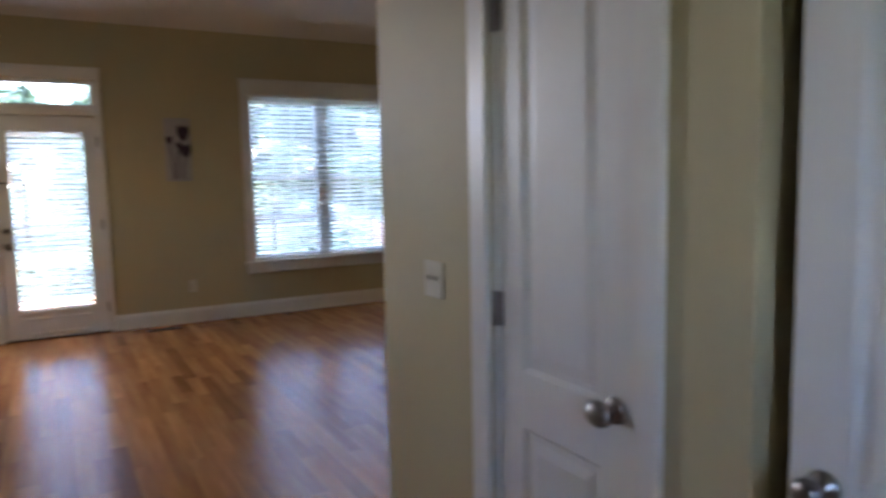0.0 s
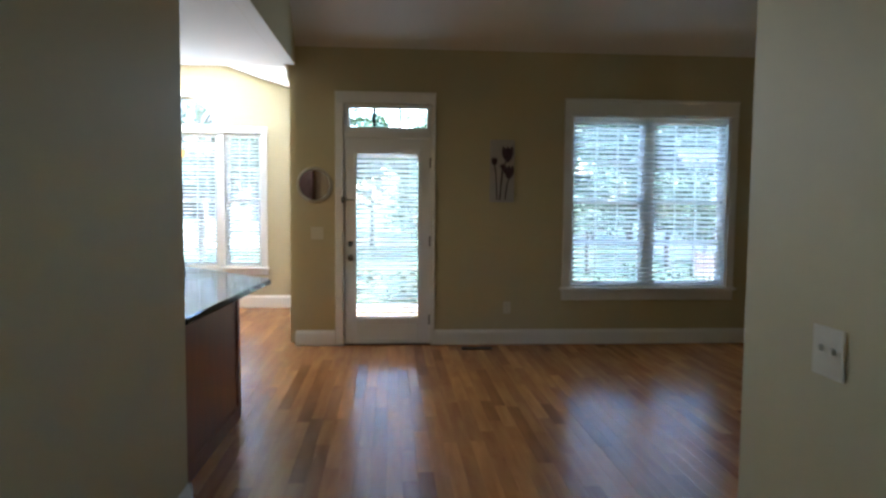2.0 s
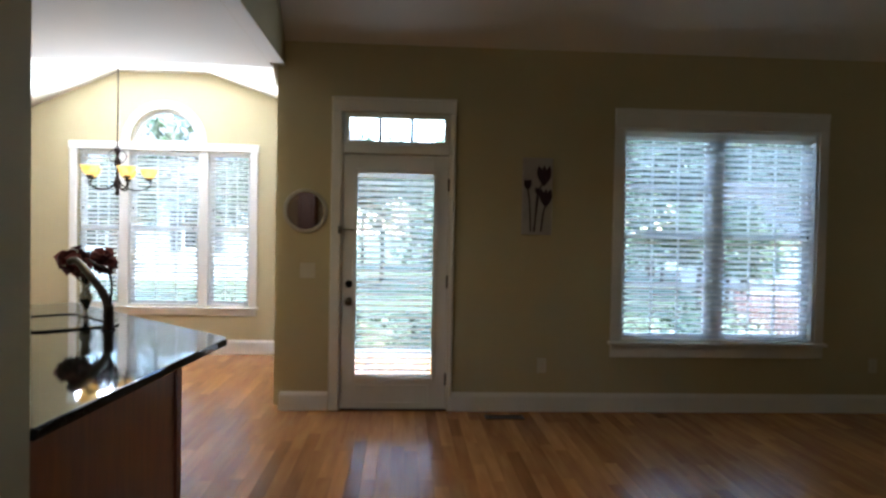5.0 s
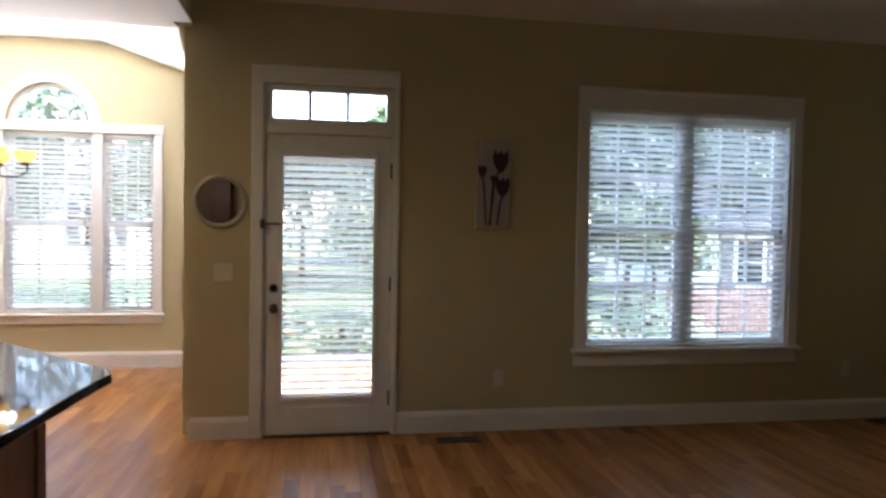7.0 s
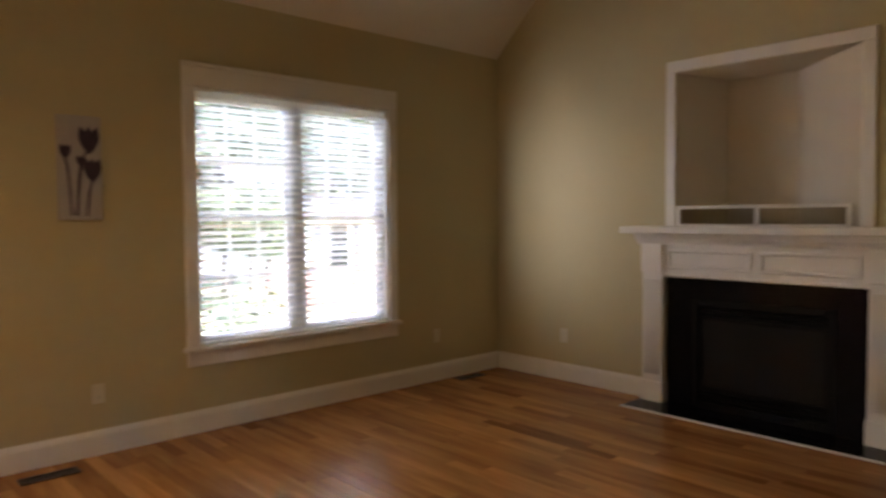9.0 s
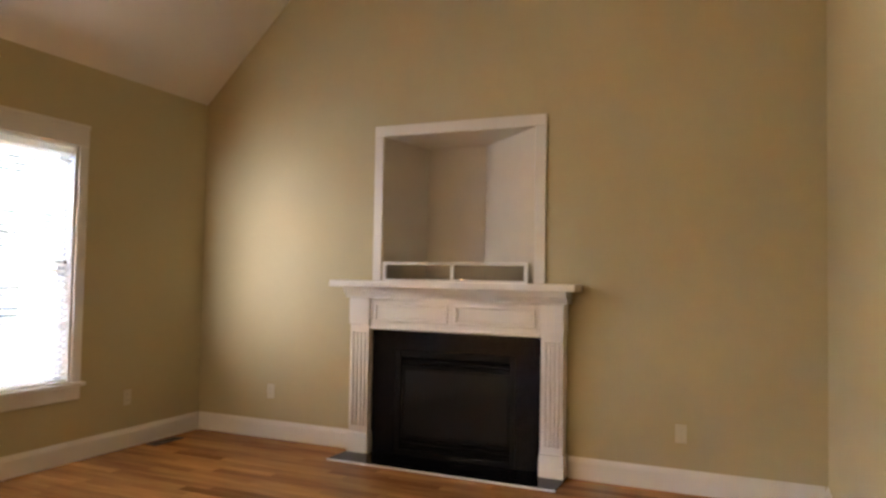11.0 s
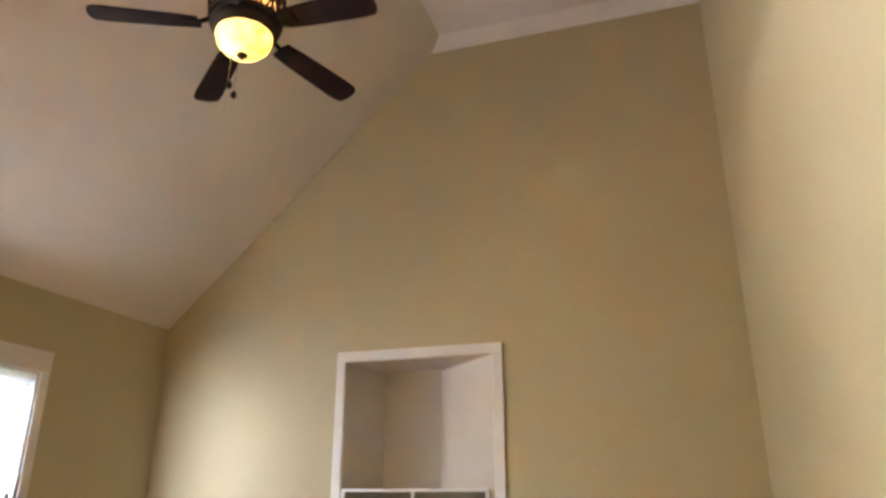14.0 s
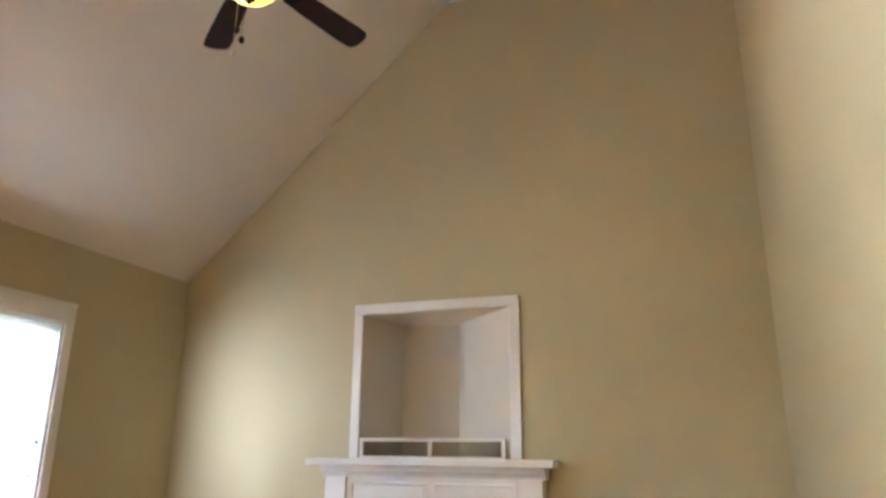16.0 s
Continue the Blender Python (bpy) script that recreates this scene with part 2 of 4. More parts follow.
def lathe(bm, profile, segs=24, at=(0, 0, 0), turn=None):
    """Rings of (radius, height) round z."""
    m = Matrix.Translation(at) @ (turn or Matrix())
    rings = []
    for r, z in profile:
        if r < 1e-5:
            rings.append([bm.verts.new(m @ Vector((0, 0, z)))])
        else:
            rings.append([bm.verts.new(m @ Vector((r * math.cos(2 * math.pi * i / segs), r * math.sin(2 * math.pi * i / segs), z))) for i in range(segs)])
    made = []
    for a, b in zip(rings, rings[1:]):
        for i in range(segs):
            j = (i + 1) % segs
            q = [a[i % len(a)], a[j % len(a)], b[j % len(b)], b[i % len(b)]]
            q = [v for k, v in enumerate(q) if v not in q[:k]]
            if len(q) > 2:
                made.append(bm.faces.new(q))
    for f in made:
        f.smooth = True
    bmesh.ops.recalc_face_normals(bm, faces=made)
    return bm


def tube(bm, path, radius, segs=10):
    """A round bar along a path of points; radius may be a list."""
    path = [Vector(p) for p in path]
    rad = radius if isinstance(radius, (list, tuple)) else [radius] * len(path)
    rings = []
    up = Vector((0.13, 0.31, 0.94))
    for i, p in enumerate(path):
        d = (path[min(i + 1, len(path) - 1)] - path[max(i - 1, 0)]).normalized()
        u = d.cross(up)
        u = u.normalized() if u.length > 1e-3 else d.orthogonal().normalized()
        w = d.cross(u)
        rings.append([bm.verts.new(p + rad[i] * (u * math.cos(2 * math.pi * k / segs) + w * math.sin(2 * math.pi * k / segs))) for k in range(segs)])
    fs = []
    for a, b in zip(rings, rings[1:]):
        for k in range(segs):
            f = bm.faces.new((a[k], a[(k + 1) % segs], b[(k + 1) % segs], b[k]))
            f.smooth = True
            fs.append(f)
    fs.append(bm.faces.new(rings[0]))
    fs.append(bm.faces.new(rings[-1][::-1]))
    bmesh.ops.recalc_face_normals(bm, faces=fs)
    return bm


def spline(points, steps=8):
    """A smooth path through the points."""
    pts = [Vector(p) for p in points]
    out = []
    for i in range(len(pts) - 1):
        p0, p1, p2, p3 = pts[max(i - 1, 0)], pts[i], pts[i + 1], pts[min(i + 2, len(pts) - 1)]
        for s in range(steps):
            t = s / steps
            out.append(0.5 * (2 * p1 + (p2 - p0) * t + (2 * p0 - 5 * p1 + 4 * p2 - p3) * t * t + (3 * p1 - p0 - 3 * p2 + p3) * t ** 3))
    return out + [pts[-1]]


def mesh_ob(name, bm, mat):
    me = bpy.data.meshes.new(name)
    bm.to_mesh(me)
    bm.free()
    me.materials.append(mat)
    return new(name, me)


def part(name, bm, mat, parent, label=""):
    ob = mesh_ob(name, bm, mat)
    ob.parent = parent
    return tagged(ob, label) if label else ob


def thing(name, label, category, group="", at=(0, 0, 0), kind=""):
    ob = new(name)
    ob.location = at
    return tagged(ob, label, category, group, kind)


def structure(name, bm, mat, label, category):
    return tagged(mesh_ob(name, bm, mat), label, category, kind="structure")


# ---- plan ----
WEST, EAST, NORTH, SOUTH = -1.66, 3.97, 6.3, 1.38   # the living room
EAVE, TOP, RIDGE = 2.89, 5.45, 3.64                 # vault: at the north wall, flat top, where the slope ends
KITCHEN = 2.72                                      # flat ceiling of kitchen and hall
HALL = 0.28                                         # hall wall with the closet door
DIN_N, DIN_W, DIN_E = 8.75, -5.0, -1.74             # dining room


def wall_y(name, y0, y1, x0, x1, z0, z1, holes, label):
    """A wall along x with rectangular openings (x0, x1, z0, z1), in order of x."""
    bm = bmesh.new()
    x = x0
    for a, b, c, d in holes:
        box_in(bm, x, a, y0, y1, z0, z1)
        if c > z0:
            box_in(bm, a, b, y0, y1, z0, c)
        if d < z1:
            box_in(bm, a, b, y0, y1, d, z1)
        x = b
    box_in(bm, x, x1, y0, y1, z0, z1)
    return structure(name, bm, PAINT, label, "wall")


def wall_x(name, x0, x1, y0, y1, z0, z1, holes, label):
    bm = bmesh.new()
    y = y0
    for a, b, c, d in holes:
        box_in(bm, x0, x1, y, a, z0, z1)
        if c > z0:
            box_in(bm, x0, x1, a, b, z0, c)
        if d < z1:
            box_in(bm, x0, x1, a, b, d, z1)
        y = b
    box_in(bm, x0, x1, y, y1, z0, z1)
    return structure(name, bm, PAINT, label, "wall")


# openings: garden door with its transom in one, main window
DOOR_O = (-1.205, -0.345, 0.0, 2.36)
WIN_O = (1.045, 2.66, 0.575, 2.287)
wall_y("wall_north", NORTH, NORTH + 0.16, WEST, EAST, 0, EAVE, [DOOR_O, WIN_O], "khaki painted wall with garden door and window")
wall_x("wall_east", EAST, EAST + 0.15, SOUTH - 0.12, NORTH + 0.16, 0, TOP + 0.1, [(3.235, 4.475, 1.345, 2.483)], "tall khaki painted gable wall with the fireplace")
wall_y("wall_south", SOUTH - 0.12, SOUTH, HALL, EAST, 0, TOP + 0.1, [], "tall khaki painted wall of the living room")
wall_y("wall_south_header", SOUTH - 0.12, SOUTH, WEST - 0.12, HALL, KITCHEN, TOP + 0.1, [], "khaki painted wall above the hall opening")
wall_x("wall_hall_east", HALL, HALL + 0.12, -2.2, SOUTH - 0.12, 0, KITCHEN, [(-1.0, -0.2, 0, 2.06), (0.085, 0.645, 0, 2.06)], "khaki painted hall wall with a closet door")
wall_x("wall_hall_west", WEST - 0.12, WEST, -2.2, 2.59, 0, KITCHEN, [], "khaki painted hall wall ending at the kitchen")
# unseen bare hole added in this wall, sized to let daylight into the hall
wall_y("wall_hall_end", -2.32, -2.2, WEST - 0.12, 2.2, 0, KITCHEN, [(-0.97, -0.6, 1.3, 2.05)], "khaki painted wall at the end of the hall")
wall_x("wall_west_upper", WEST - 0.12, WEST, SOUTH, NORTH, KITCHEN, TOP + 0.1, [], "khaki painted wall above the kitchen opening")
wall_x("wall_kitchen_west", DIN_W - 0.15, DIN_W, -2.2, DIN_N, 0, 3.3, [], "khaki painted outer wall of kitchen and dining room")
wall_y("wall_kitchen_south", -0.62, -0.5, DIN_W, WEST - 0.12, 0, KITCHEN, [], "khaki painted kitchen wall")
wall_x("wall_dining_east", DIN_E, DIN_E + 0.08, NORTH + 0.16, DIN_N, 0, 3.3, [], "khaki painted side wall of the dining room")
wall_y("wall_closet_back", -1.3, -1.2, HALL + 0.12, 1.4, 0, KITCHEN, [], "khaki painted wall inside the side room")
wall_x("wall_side_room", 1.3, 1.4, -1.2, SOUTH - 0.12, 0, KITCHEN, [], "khaki painted wall inside the side room")

# dining wall with a triple window under a half round
bm = bmesh.new()
DW = (-4.33, -2.44, 0.535, 2.27)
AX, AZ, AR = -3.388, 2.36, 0.375
for a in ((DIN_W, DW[0], 0, 3.3), (DW[1], DIN_E + 0.08, 0, 3.3), (DW[0], DW[1], 0, DW[2]), (DW[0], AX - AR, DW[3], 3.3), (AX + AR, DW[1], DW[3], 3.3), (AX - AR, AX + AR, DW[3], AZ)):
    box_in(bm, a[0], a[1], DIN_N, DIN_N + 0.16, a[2], a[3])
arc = [(AX + AR * math.cos(math.pi * k / 24), AZ + AR * math.sin(math.pi * k / 24)) for k in range(25)]
for (xa, za), (xb, zb) in zip(arc, arc[1:]):
    prism(bm, [(xa, za), (xa, 3.3), (xb, 3.3), (xb, zb)], "y", DIN_N, DIN_N + 0.16)
structure("wall_dining_north", bm, PAINT, "khaki painted dining wall with a half-round topped window", "wall")

# ceilings
bm = prism(bmesh.new(), [(NORTH + 0.3, EAVE - 0.29), (RIDGE, TOP), (SOUTH - 0.12, TOP), (SOUTH - 0.12, TOP + 0.25), (RIDGE, TOP + 0.25), (NORTH + 0.3, EAVE)], "x", WEST - 0.12, EAST + 0.15)
structure("ceiling_living", bm, CEIL, "white textured vaulted ceiling", "ceiling")
bm = box_bm(DIN_W, WEST - 0.12, -2.2, NORTH + 0.16, KITCHEN, KITCHEN + 0.2)
box_in(bm, WEST - 0.12, WEST, -2.2, SOUTH - 0.12, KITCHEN, KITCHEN + 0.2)
box_in(bm, WEST, 1.4, -2.2, SOUTH - 0.12, KITCHEN, KITCHEN + 0.2)
structure("ceiling_kitchen", bm, CEIL, "white flat kitchen and hall ceiling", "ceiling")
bm = box_bm(WEST - 0.115, WEST - 0.005, SOUTH, NORTH, KITCHEN - 0.004, KITCHEN - 0.0005)
structure("trim_soffit", bm, CEIL, "white painted underside of the kitchen opening", "ceiling")
bm = prism(bmesh.new(), [(DIN_W, 2.64), (AX - 0.5, 3.14), (AX + 0.5, 3.14), (DIN_E + 0.08, 2.72), (DIN_E + 0.08, 3.3), (DIN_W, 3.3)], "y", NORTH + 0.16, DIN_N)
structure("ceiling_dining", bm, CEIL, "white dining ceiling with two slopes", "ceiling")

# crown moulding of the flat top
prof = [(0, 0.0), (-0.018, 0.0), (-0.03, 0.03), (-0.06, 0.06), (-0.10, 0.085), (-0.115, 0.105), (0, 0.105)]
bm = prism(bmesh.new(), [(EAST + a, TOP - 0.105 + b) for a, b in prof], "y", SOUTH, RIDGE + 0.105)
for v in bm.verts:
    if v.co.y > 2:
        v.co.y = RIDGE + (TOP - v.co.z) * 1.04
structure("trim_crown_east", bm, TRIM, "white crown moulding along the gable wall", "moulding")
bm = prism(bmesh.new(), [(SOUTH - a, TOP - 0.105 + b) for a, b in prof], "x", WEST, EAST - 0.115)
structure("trim_crown_south", bm, TRIM, "white crown moulding along the tall wall", "moulding")


# ---- skirting ----
def skirting(name, a, b, side, h=0.15):
    """A moulded board from a to b (plan points), standing out to the given side (+1 left, -1 right of the way)."""
    a, b = Vector((*a, 0)), Vector((*b, 0))
    d = (b - a).normalized()
    nrm = Vector((-d.y, d.x, 0)) * side
    prof = [(0, 0), (0.017, 0), (0.017, h - 0.035), (0.013, h - 0.02), (0.006, h - 0.006), (0.004, h), (0, h)]
    bm = bmesh.new()
    r = [[bm.verts.new(p + nrm * o + Vector((0, 0, z))) for o, z in prof] for p in (a, b)]
    bm.faces.new(r[0])
    bm.faces.new(r[1][::-1])
    for i in range(len(prof)):
        j = (i + 1) % len(prof)
        bm.faces.new((r[0][i], r[1][i], r[1][j], r[0][j]))
    bmesh.ops.recalc_face_normals(bm, faces=bm.faces[:])
    return structure(name, bm, TRIM, "white moulded skirting board", "baseboard")


skirting("baseboard_north_1", (WEST, NORTH), (-1.29, NORTH), -1)
skirting("baseboard_north_2", (-0.31, NORTH), (EAST, NORTH), -1)
skirting("baseboard_east_1", (EAST, 4.70), (EAST, NORTH - 0.018), 1)
skirting("baseboard_east_2", (EAST, SOUTH + 0.018), (EAST, 2.985), 1)
skirting("baseboard_south", (HALL, SOUTH), (EAST, SOUTH), 1)
skirting("baseboard_hall_end", (HALL, 0.735), (HALL, SOUTH), 1)
skirting("baseboard_hall_mid", (HALL, -0.2), (HALL, 0.0), 1)
skirting("baseboard_hall_west", (WEST, -2.2), (WEST, 2.59), -1)
skirting("baseboard_west_end", (WEST - 0.12, 2.59), (WEST + 0.017, 2.59), 1)
skirting("baseboard_wall_end", (WEST, NORTH), (WEST, NORTH + 0.16), 1)
skirting("baseboard_dining", (DIN_W, DIN_N), (DIN_E, DIN_N), -1, 0.16)


# ---- windows ----
def frame_bars(bm, x0, x1, z0, z1, y0, y1, w, bevel=0.003):
    box_in(bm, x0, x0 + w, y0, y1, z0, z1, bevel)
    box_in(bm, x1 - w, x1, y0, y1, z0, z1, bevel)
    box_in(bm, x0 + w, x1 - w, y0, y1, z0, z0 + w, bevel)
    box_in(bm, x0 + w, x1 - w, y0, y1, z1 - w, z1, bevel)
    return bm


def double_hung(win, x0, x1, z0, z1, y):
    """Two sashes with a meeting rail, three by two lights each."""
    part("window_frame", frame_bars(bmesh.new(), x0, x1, z0, z1, y - 0.03, y + 0.06, 0.018), VINYL, win)
    mid = (z0 + z1) / 2
    for a, b, yy in ((z0 + 0.018, mid + 0.02, y), (mid - 0.02, z1 - 0.018, y + 0.032)):
        sash = part("sash", frame_bars(bmesh.new(), x0 + 0.018, x1 - 0.018, a, b, yy - 0.015, yy + 0.015, 0.03), VINYL, win)
        xa, xb, za, zb = x0 + 0.048, x1 - 0.048, a + 0.03, b - 0.03
        part("pane", box_bm(xa - 0.005, xb + 0.005, yy - 0.002, yy + 0.002, za - 0.005, zb + 0.005), GLASS, sash).visible_shadow = False
        for k in (1, 2):
            x = xa + (xb - xa) * k / 3
            part("muntin", box_bm(x - 0.008, x + 0.008, yy - 0.008, yy + 0.008, za, zb), VINYL, sash)
        part("muntin", box_bm(xa, xb, yy - 0.0075, yy + 0.0075, (za + zb) / 2 - 0.008, (za + zb) / 2 + 0.008), VINYL, sash)


def slat_bm(w, depth, tilt):
    """One slightly crowned slat along x, centred."""
    bm = bmesh.new()
    rows = []
    for i in range(5):
        u = (i / 4 - 0.5) * depth
        c = 0.003 * (1 - (2 * u / depth) ** 2)
        rows.append([(s * w / 2, u * math.cos(tilt) - c * math.sin(tilt), u * math.sin(tilt) + c * math.cos(tilt)) for s in (-1, 1)])
    for off in (0, -0.0026):
        vs = [[bm.verts.new((p[0], p[1], p[2] + off)) for p in r] for r in rows]
        for a, b in zip(vs, vs[1:]):
            bm.faces.new((a[0], a[1], b[1], b[0]))
        if off == 0:
            top = vs
        else:
            for s in (0, -1):
                bm.faces.new((top[s][0], top[s][1], vs[s][1], vs[s][0]))
    bmesh.ops.recalc_face_normals(bm, faces=bm.faces[:])
    return bm


def blind(label, x0, x1, z0, z1, y, pitch, depth, tilt, group):
    """A venetian blind: head rail, slats, bottom rail, cords, wand."""
    b = thing("venetian_blind", label, "blind", group, ((x0 + x1) / 2, y, z0))
    w, h = x1 - x0, z1 - z0
    part("head_rail", box_bm(-w / 2, w / 2, -depth / 2, depth / 2, h - 0.045, h, bevel=0.004), SLAT, b)
    part("bottom_rail", box_bm(-w / 2, w / 2, -depth / 2, depth / 2, 0, 0.018, bevel=0.004), SLAT, b)
    first = None
    z = 0.018 + pitch * 0.7
    k = 0
    while z < h - 0.05:
        if first is None:
            first = part("slat", slat_bm(w - 0.006, depth, radians(tilt)), SLAT, b)
            o = first
        else:
            o = new("slat", first.data)
            o.parent = b
        o.location = (random.uniform(-0.0015, 0.0015), 0, z + random.uniform(-0.0012, 0.0012))
        o.rotation_euler = (radians(random.uniform(-1.2, 1.2)), radians(random.uniform(-0.1, 0.1)), 0)
        z += pitch
        k += 1
    for f in (-0.36, 0.36) if w < 0.9 else (-0.42, 0, 0.42):
        for s in (-1, 1):
            part("ladder_cord", tube(bmesh.new(), [(f * w, s * (depth / 2 + 0.002), 0.01), (f * w, s * (depth / 2 + 0.002), h - 0.02)], 0.0012, 5), SLAT, b)
    for x in (-w / 2 + 0.05, w / 2 - 0.05)[:1 if w < 0.7 else 2]:
        part("cord_tassel", lathe(bmesh.new(), [(0, 0.03), (0.006, 0.02), (0.008, 0), (0, -0.002)], 8, (x, -depth / 2 - 0.008, h * (0.5 if x > 0 else 0.62))), PEWTER, b)
    return b


# main window: casing with a tall head, stool and apron, twin units
win = thing("window_1", "twin sash window with white casing and blinds", "window", kind="structure")
ox0, ox1, oz0, oz1 = 0.965, 2.74, 0.445, 2.445
part("casing", box_bm(ox0, WIN_O[0], NORTH - 0.022, NORTH - 0.001, 0.555, WIN_O[3], bevel=0.005), TRIM, win)
part("casing", box_bm(WIN_O[1], ox1, NORTH - 0.022, NORTH - 0.001, 0.555, WIN_O[3], bevel=0.005), TRIM, win)
bm = box_bm(ox0, ox1, NORTH - 0.024, NORTH - 0.001, WIN_O[3], oz1 - 0.03, bevel=0.004)
box_in(bm, ox0 - 0.004, ox1 + 0.004, NORTH - 0.03, NORTH - 0.001, oz1 - 0.03, oz1, 0.006)
part("head_casing", bm, TRIM, win)
part("window_sill", box_bm(ox0 - 0.02, ox1 + 0.02, NORTH - 0.055, NORTH + 0.07, 0.545, 0.573, bevel=0.007, segs=2), TRIM, win)
part("apron", box_bm(ox0, ox1, NORTH - 0.02, NORTH - 0.001, oz0, 0.544, bevel=0.005), TRIM, win)
part("jamb", box_bm(WIN_O[0] + 0.001, WIN_O[0] + 0.016, NORTH, NORTH + 0.13, 0.574, WIN_O[3] - 0.016), TRIM, win)
part("jamb", box_bm(WIN_O[1] - 0.016, WIN_O[1] - 0.001, NORTH, NORTH + 0.13, 0.574, WIN_O[3] - 0.016), TRIM, win)
part("jamb", box_bm(WIN_O[0] + 0.001, WIN_O[1] - 0.001, NORTH, NORTH + 0.13, WIN_O[3] - 0.015, WIN_O[3] - 0.001), TRIM, win)
mx = (WIN_O[0] + WIN_O[1]) / 2
part("mullion", box_bm(mx - 0.034, mx + 0.034, NORTH + 0.06, NORTH + 0.15, 0.575, WIN_O[3] - 0.016, bevel=0.004), VINYL, win)
double_hung(win, WIN_O[0] + 0.017, mx - 0.035, 0.58, WIN_O[3] - 0.017, NORTH + 0.1)
double_hung(win, mx + 0.035, WIN_O[1] - 0.017, 0.58, WIN_O[3] - 0.017, NORTH + 0.1)
blind("white venetian blind with open slats in the living room window", WIN_O[0] + 0.02, WIN_O[1] - 0.02, 0.578, WIN_O[3] - 0.018, NORTH + 0.03, 0.0465, 0.05, -27, "window blinds")

# dining window
win = thing("window_2", "triple dining window with white casing under a half-round light", "window", kind="structure")
cw = 0.085
for x0, x1 in ((DW[0] - cw, DW[0]), (DW[1], DW[1] + cw)):
    part("casing", box_bm(x0, x1, DIN_N - 0.022, DIN_N - 0.001, DW[2] - 0.02, DW[3], bevel=0.005), TRIM, win)
part("head_casing", box_bm(DW[0] - cw - 0.01, DW[1] + cw + 0.01, DIN_N - 0.026, DIN_N - 0.001, DW[3], AZ, bevel=0.005), TRIM, win)
part("window_sill", box_bm(DW[0] - cw - 0.02, DW[1] + cw + 0.02, DIN_N - 0.05, DIN_N + 0.07, DW[2] - 0.028, DW[2] - 0.002, bevel=0.006), TRIM, win)
part("apron", box_bm(DW[0] - cw, DW[1] + cw, DIN_N - 0.02, DIN_N - 0.001, DW[2] - 0.1, DW[2] - 0.029, bevel=0.005), TRIM, win)
m1, m2 = -3.83, -2.955
for x in (m1, m2):
    part("mullion", box_bm(x - 0.05, x + 0.05, DIN_N + 0.0, DIN_N + 0.15, DW[2], DW[3], bevel=0.004), TRIM, win)
spans = ((DW[0] + 0.005, m1 - 0.051), (m1 + 0.051, m2 - 0.051), (m2 + 0.051, DW[1] - 0.005))
for x0, x1 in spans:
    double_hung(win, x0, x1, DW[2] + 0.002, DW[3] - 0.002, DIN_N + 0.1)
    blind("white venetian blind with open slats in the dining window", x0 + 0.008, x1 - 0.008, DW[2] + 0.004, DW[3] - 0.006, DIN_N + 0.03, 0.0465, 0.05, -27, "window blinds")
bm = bmesh.new()
for r0, r1, ya, yb in ((AR, AR + cw, DIN_N - 0.024, DIN_N - 0.001), (AR - 0.035, AR - 0.002, DIN_N + 0.06, DIN_N + 0.14)):
    for k in range(24):
        pts = []
        for q, rr in ((k, r0), (k, r1), (k + 1, r1), (k + 1, r0)):
            an = math.pi * q / 24
            pts.append((AX + rr * math.cos(an), AZ + 0.001 + rr * math.sin(an)))
        prism(bm, pts, "y", ya, yb)
part("arch_casing", bm, TRIM, win)
bm = bmesh.new()
prism(bm, [(AX + (AR - 0.02) * math.cos(math.pi * k / 24), AZ + (AR - 0.02) * math.sin(math.pi * k / 24)) for k in range(25)], "y", DIN_N + 0.098, DIN_N + 0.102)
part("arch_pane", bm, GLASS, win).visible_shadow = False
part("arch_rail", box_bm(AX - AR, AX + AR, DIN_N + 0.05, DIN_N + 0.14, AZ + 0.001, AZ + 0.03), VINYL, win)


# ---- garden door ----
door = thing("door_1", "closed white garden door with a glass light and blind, transom above", "door", kind="structure")
sx0, sx1 = -1.19, -0.362
part("casing", box_bm(-1.285, -1.206, NORTH - 0.024, NORTH - 0.001, 0, 2.361, bevel=0.006), TRIM, door)
part("casing", box_bm(-0.344, -0.31, NORTH - 0.024, NORTH - 0.001, 0, 2.361, bevel=0.006), TRIM, door)
bm = box_bm(-1.285, -0.31, NORTH - 0.024, NORTH - 0.001, 2.361, 2.45, bevel=0.005)
box_in(bm, -1.288, -0.307, NORTH - 0.03, NORTH - 0.001, 2.45, 2.472, 0.005)
part("head_casing", bm, TRIM, door)
part("jamb", box_bm(-1.2045, -1.192, NORTH + 0.001, NORTH + 0.15, 0, 2.359), TRIM, door)
part("jamb", box_bm(-0.36, -0.3455, NORTH + 0.001, NORTH + 0.15, 0, 2.359), TRIM, door)
part("transom_bar", box_bm(-1.19, -0.361, NORTH - 0.012, NORTH + 0.14, 2.032, 2.10, bevel=0.004), TRIM, door)
tr = part("transom_frame", frame_bars(bmesh.new(), -1.19, -0.361, 2.10, 2.358, NORTH + 0.02, NORTH + 0.09, 0.038), TRIM, door)
for k in range(3):
    xa = -1.152 + k * 0.2513
    part("transom_pane", box_bm(xa, xa + 0.2513 - (0.02 if k < 2 else 0), NORTH + 0.05, NORTH + 0.054, 2.137, 2.321), GLASS, tr).visible_shadow = False
    if k:
        part("muntin", box_bm(xa - 0.024, xa + 0.004, NORTH + 0.035, NORTH + 0.07, 2.138, 2.32), DARKHOLE, tr)
part("door_stop", box_bm(-1.1915, -0.3605, NORTH + 0.0575, NORTH + 0.1, 2.0, 2.031), TRIM, door)
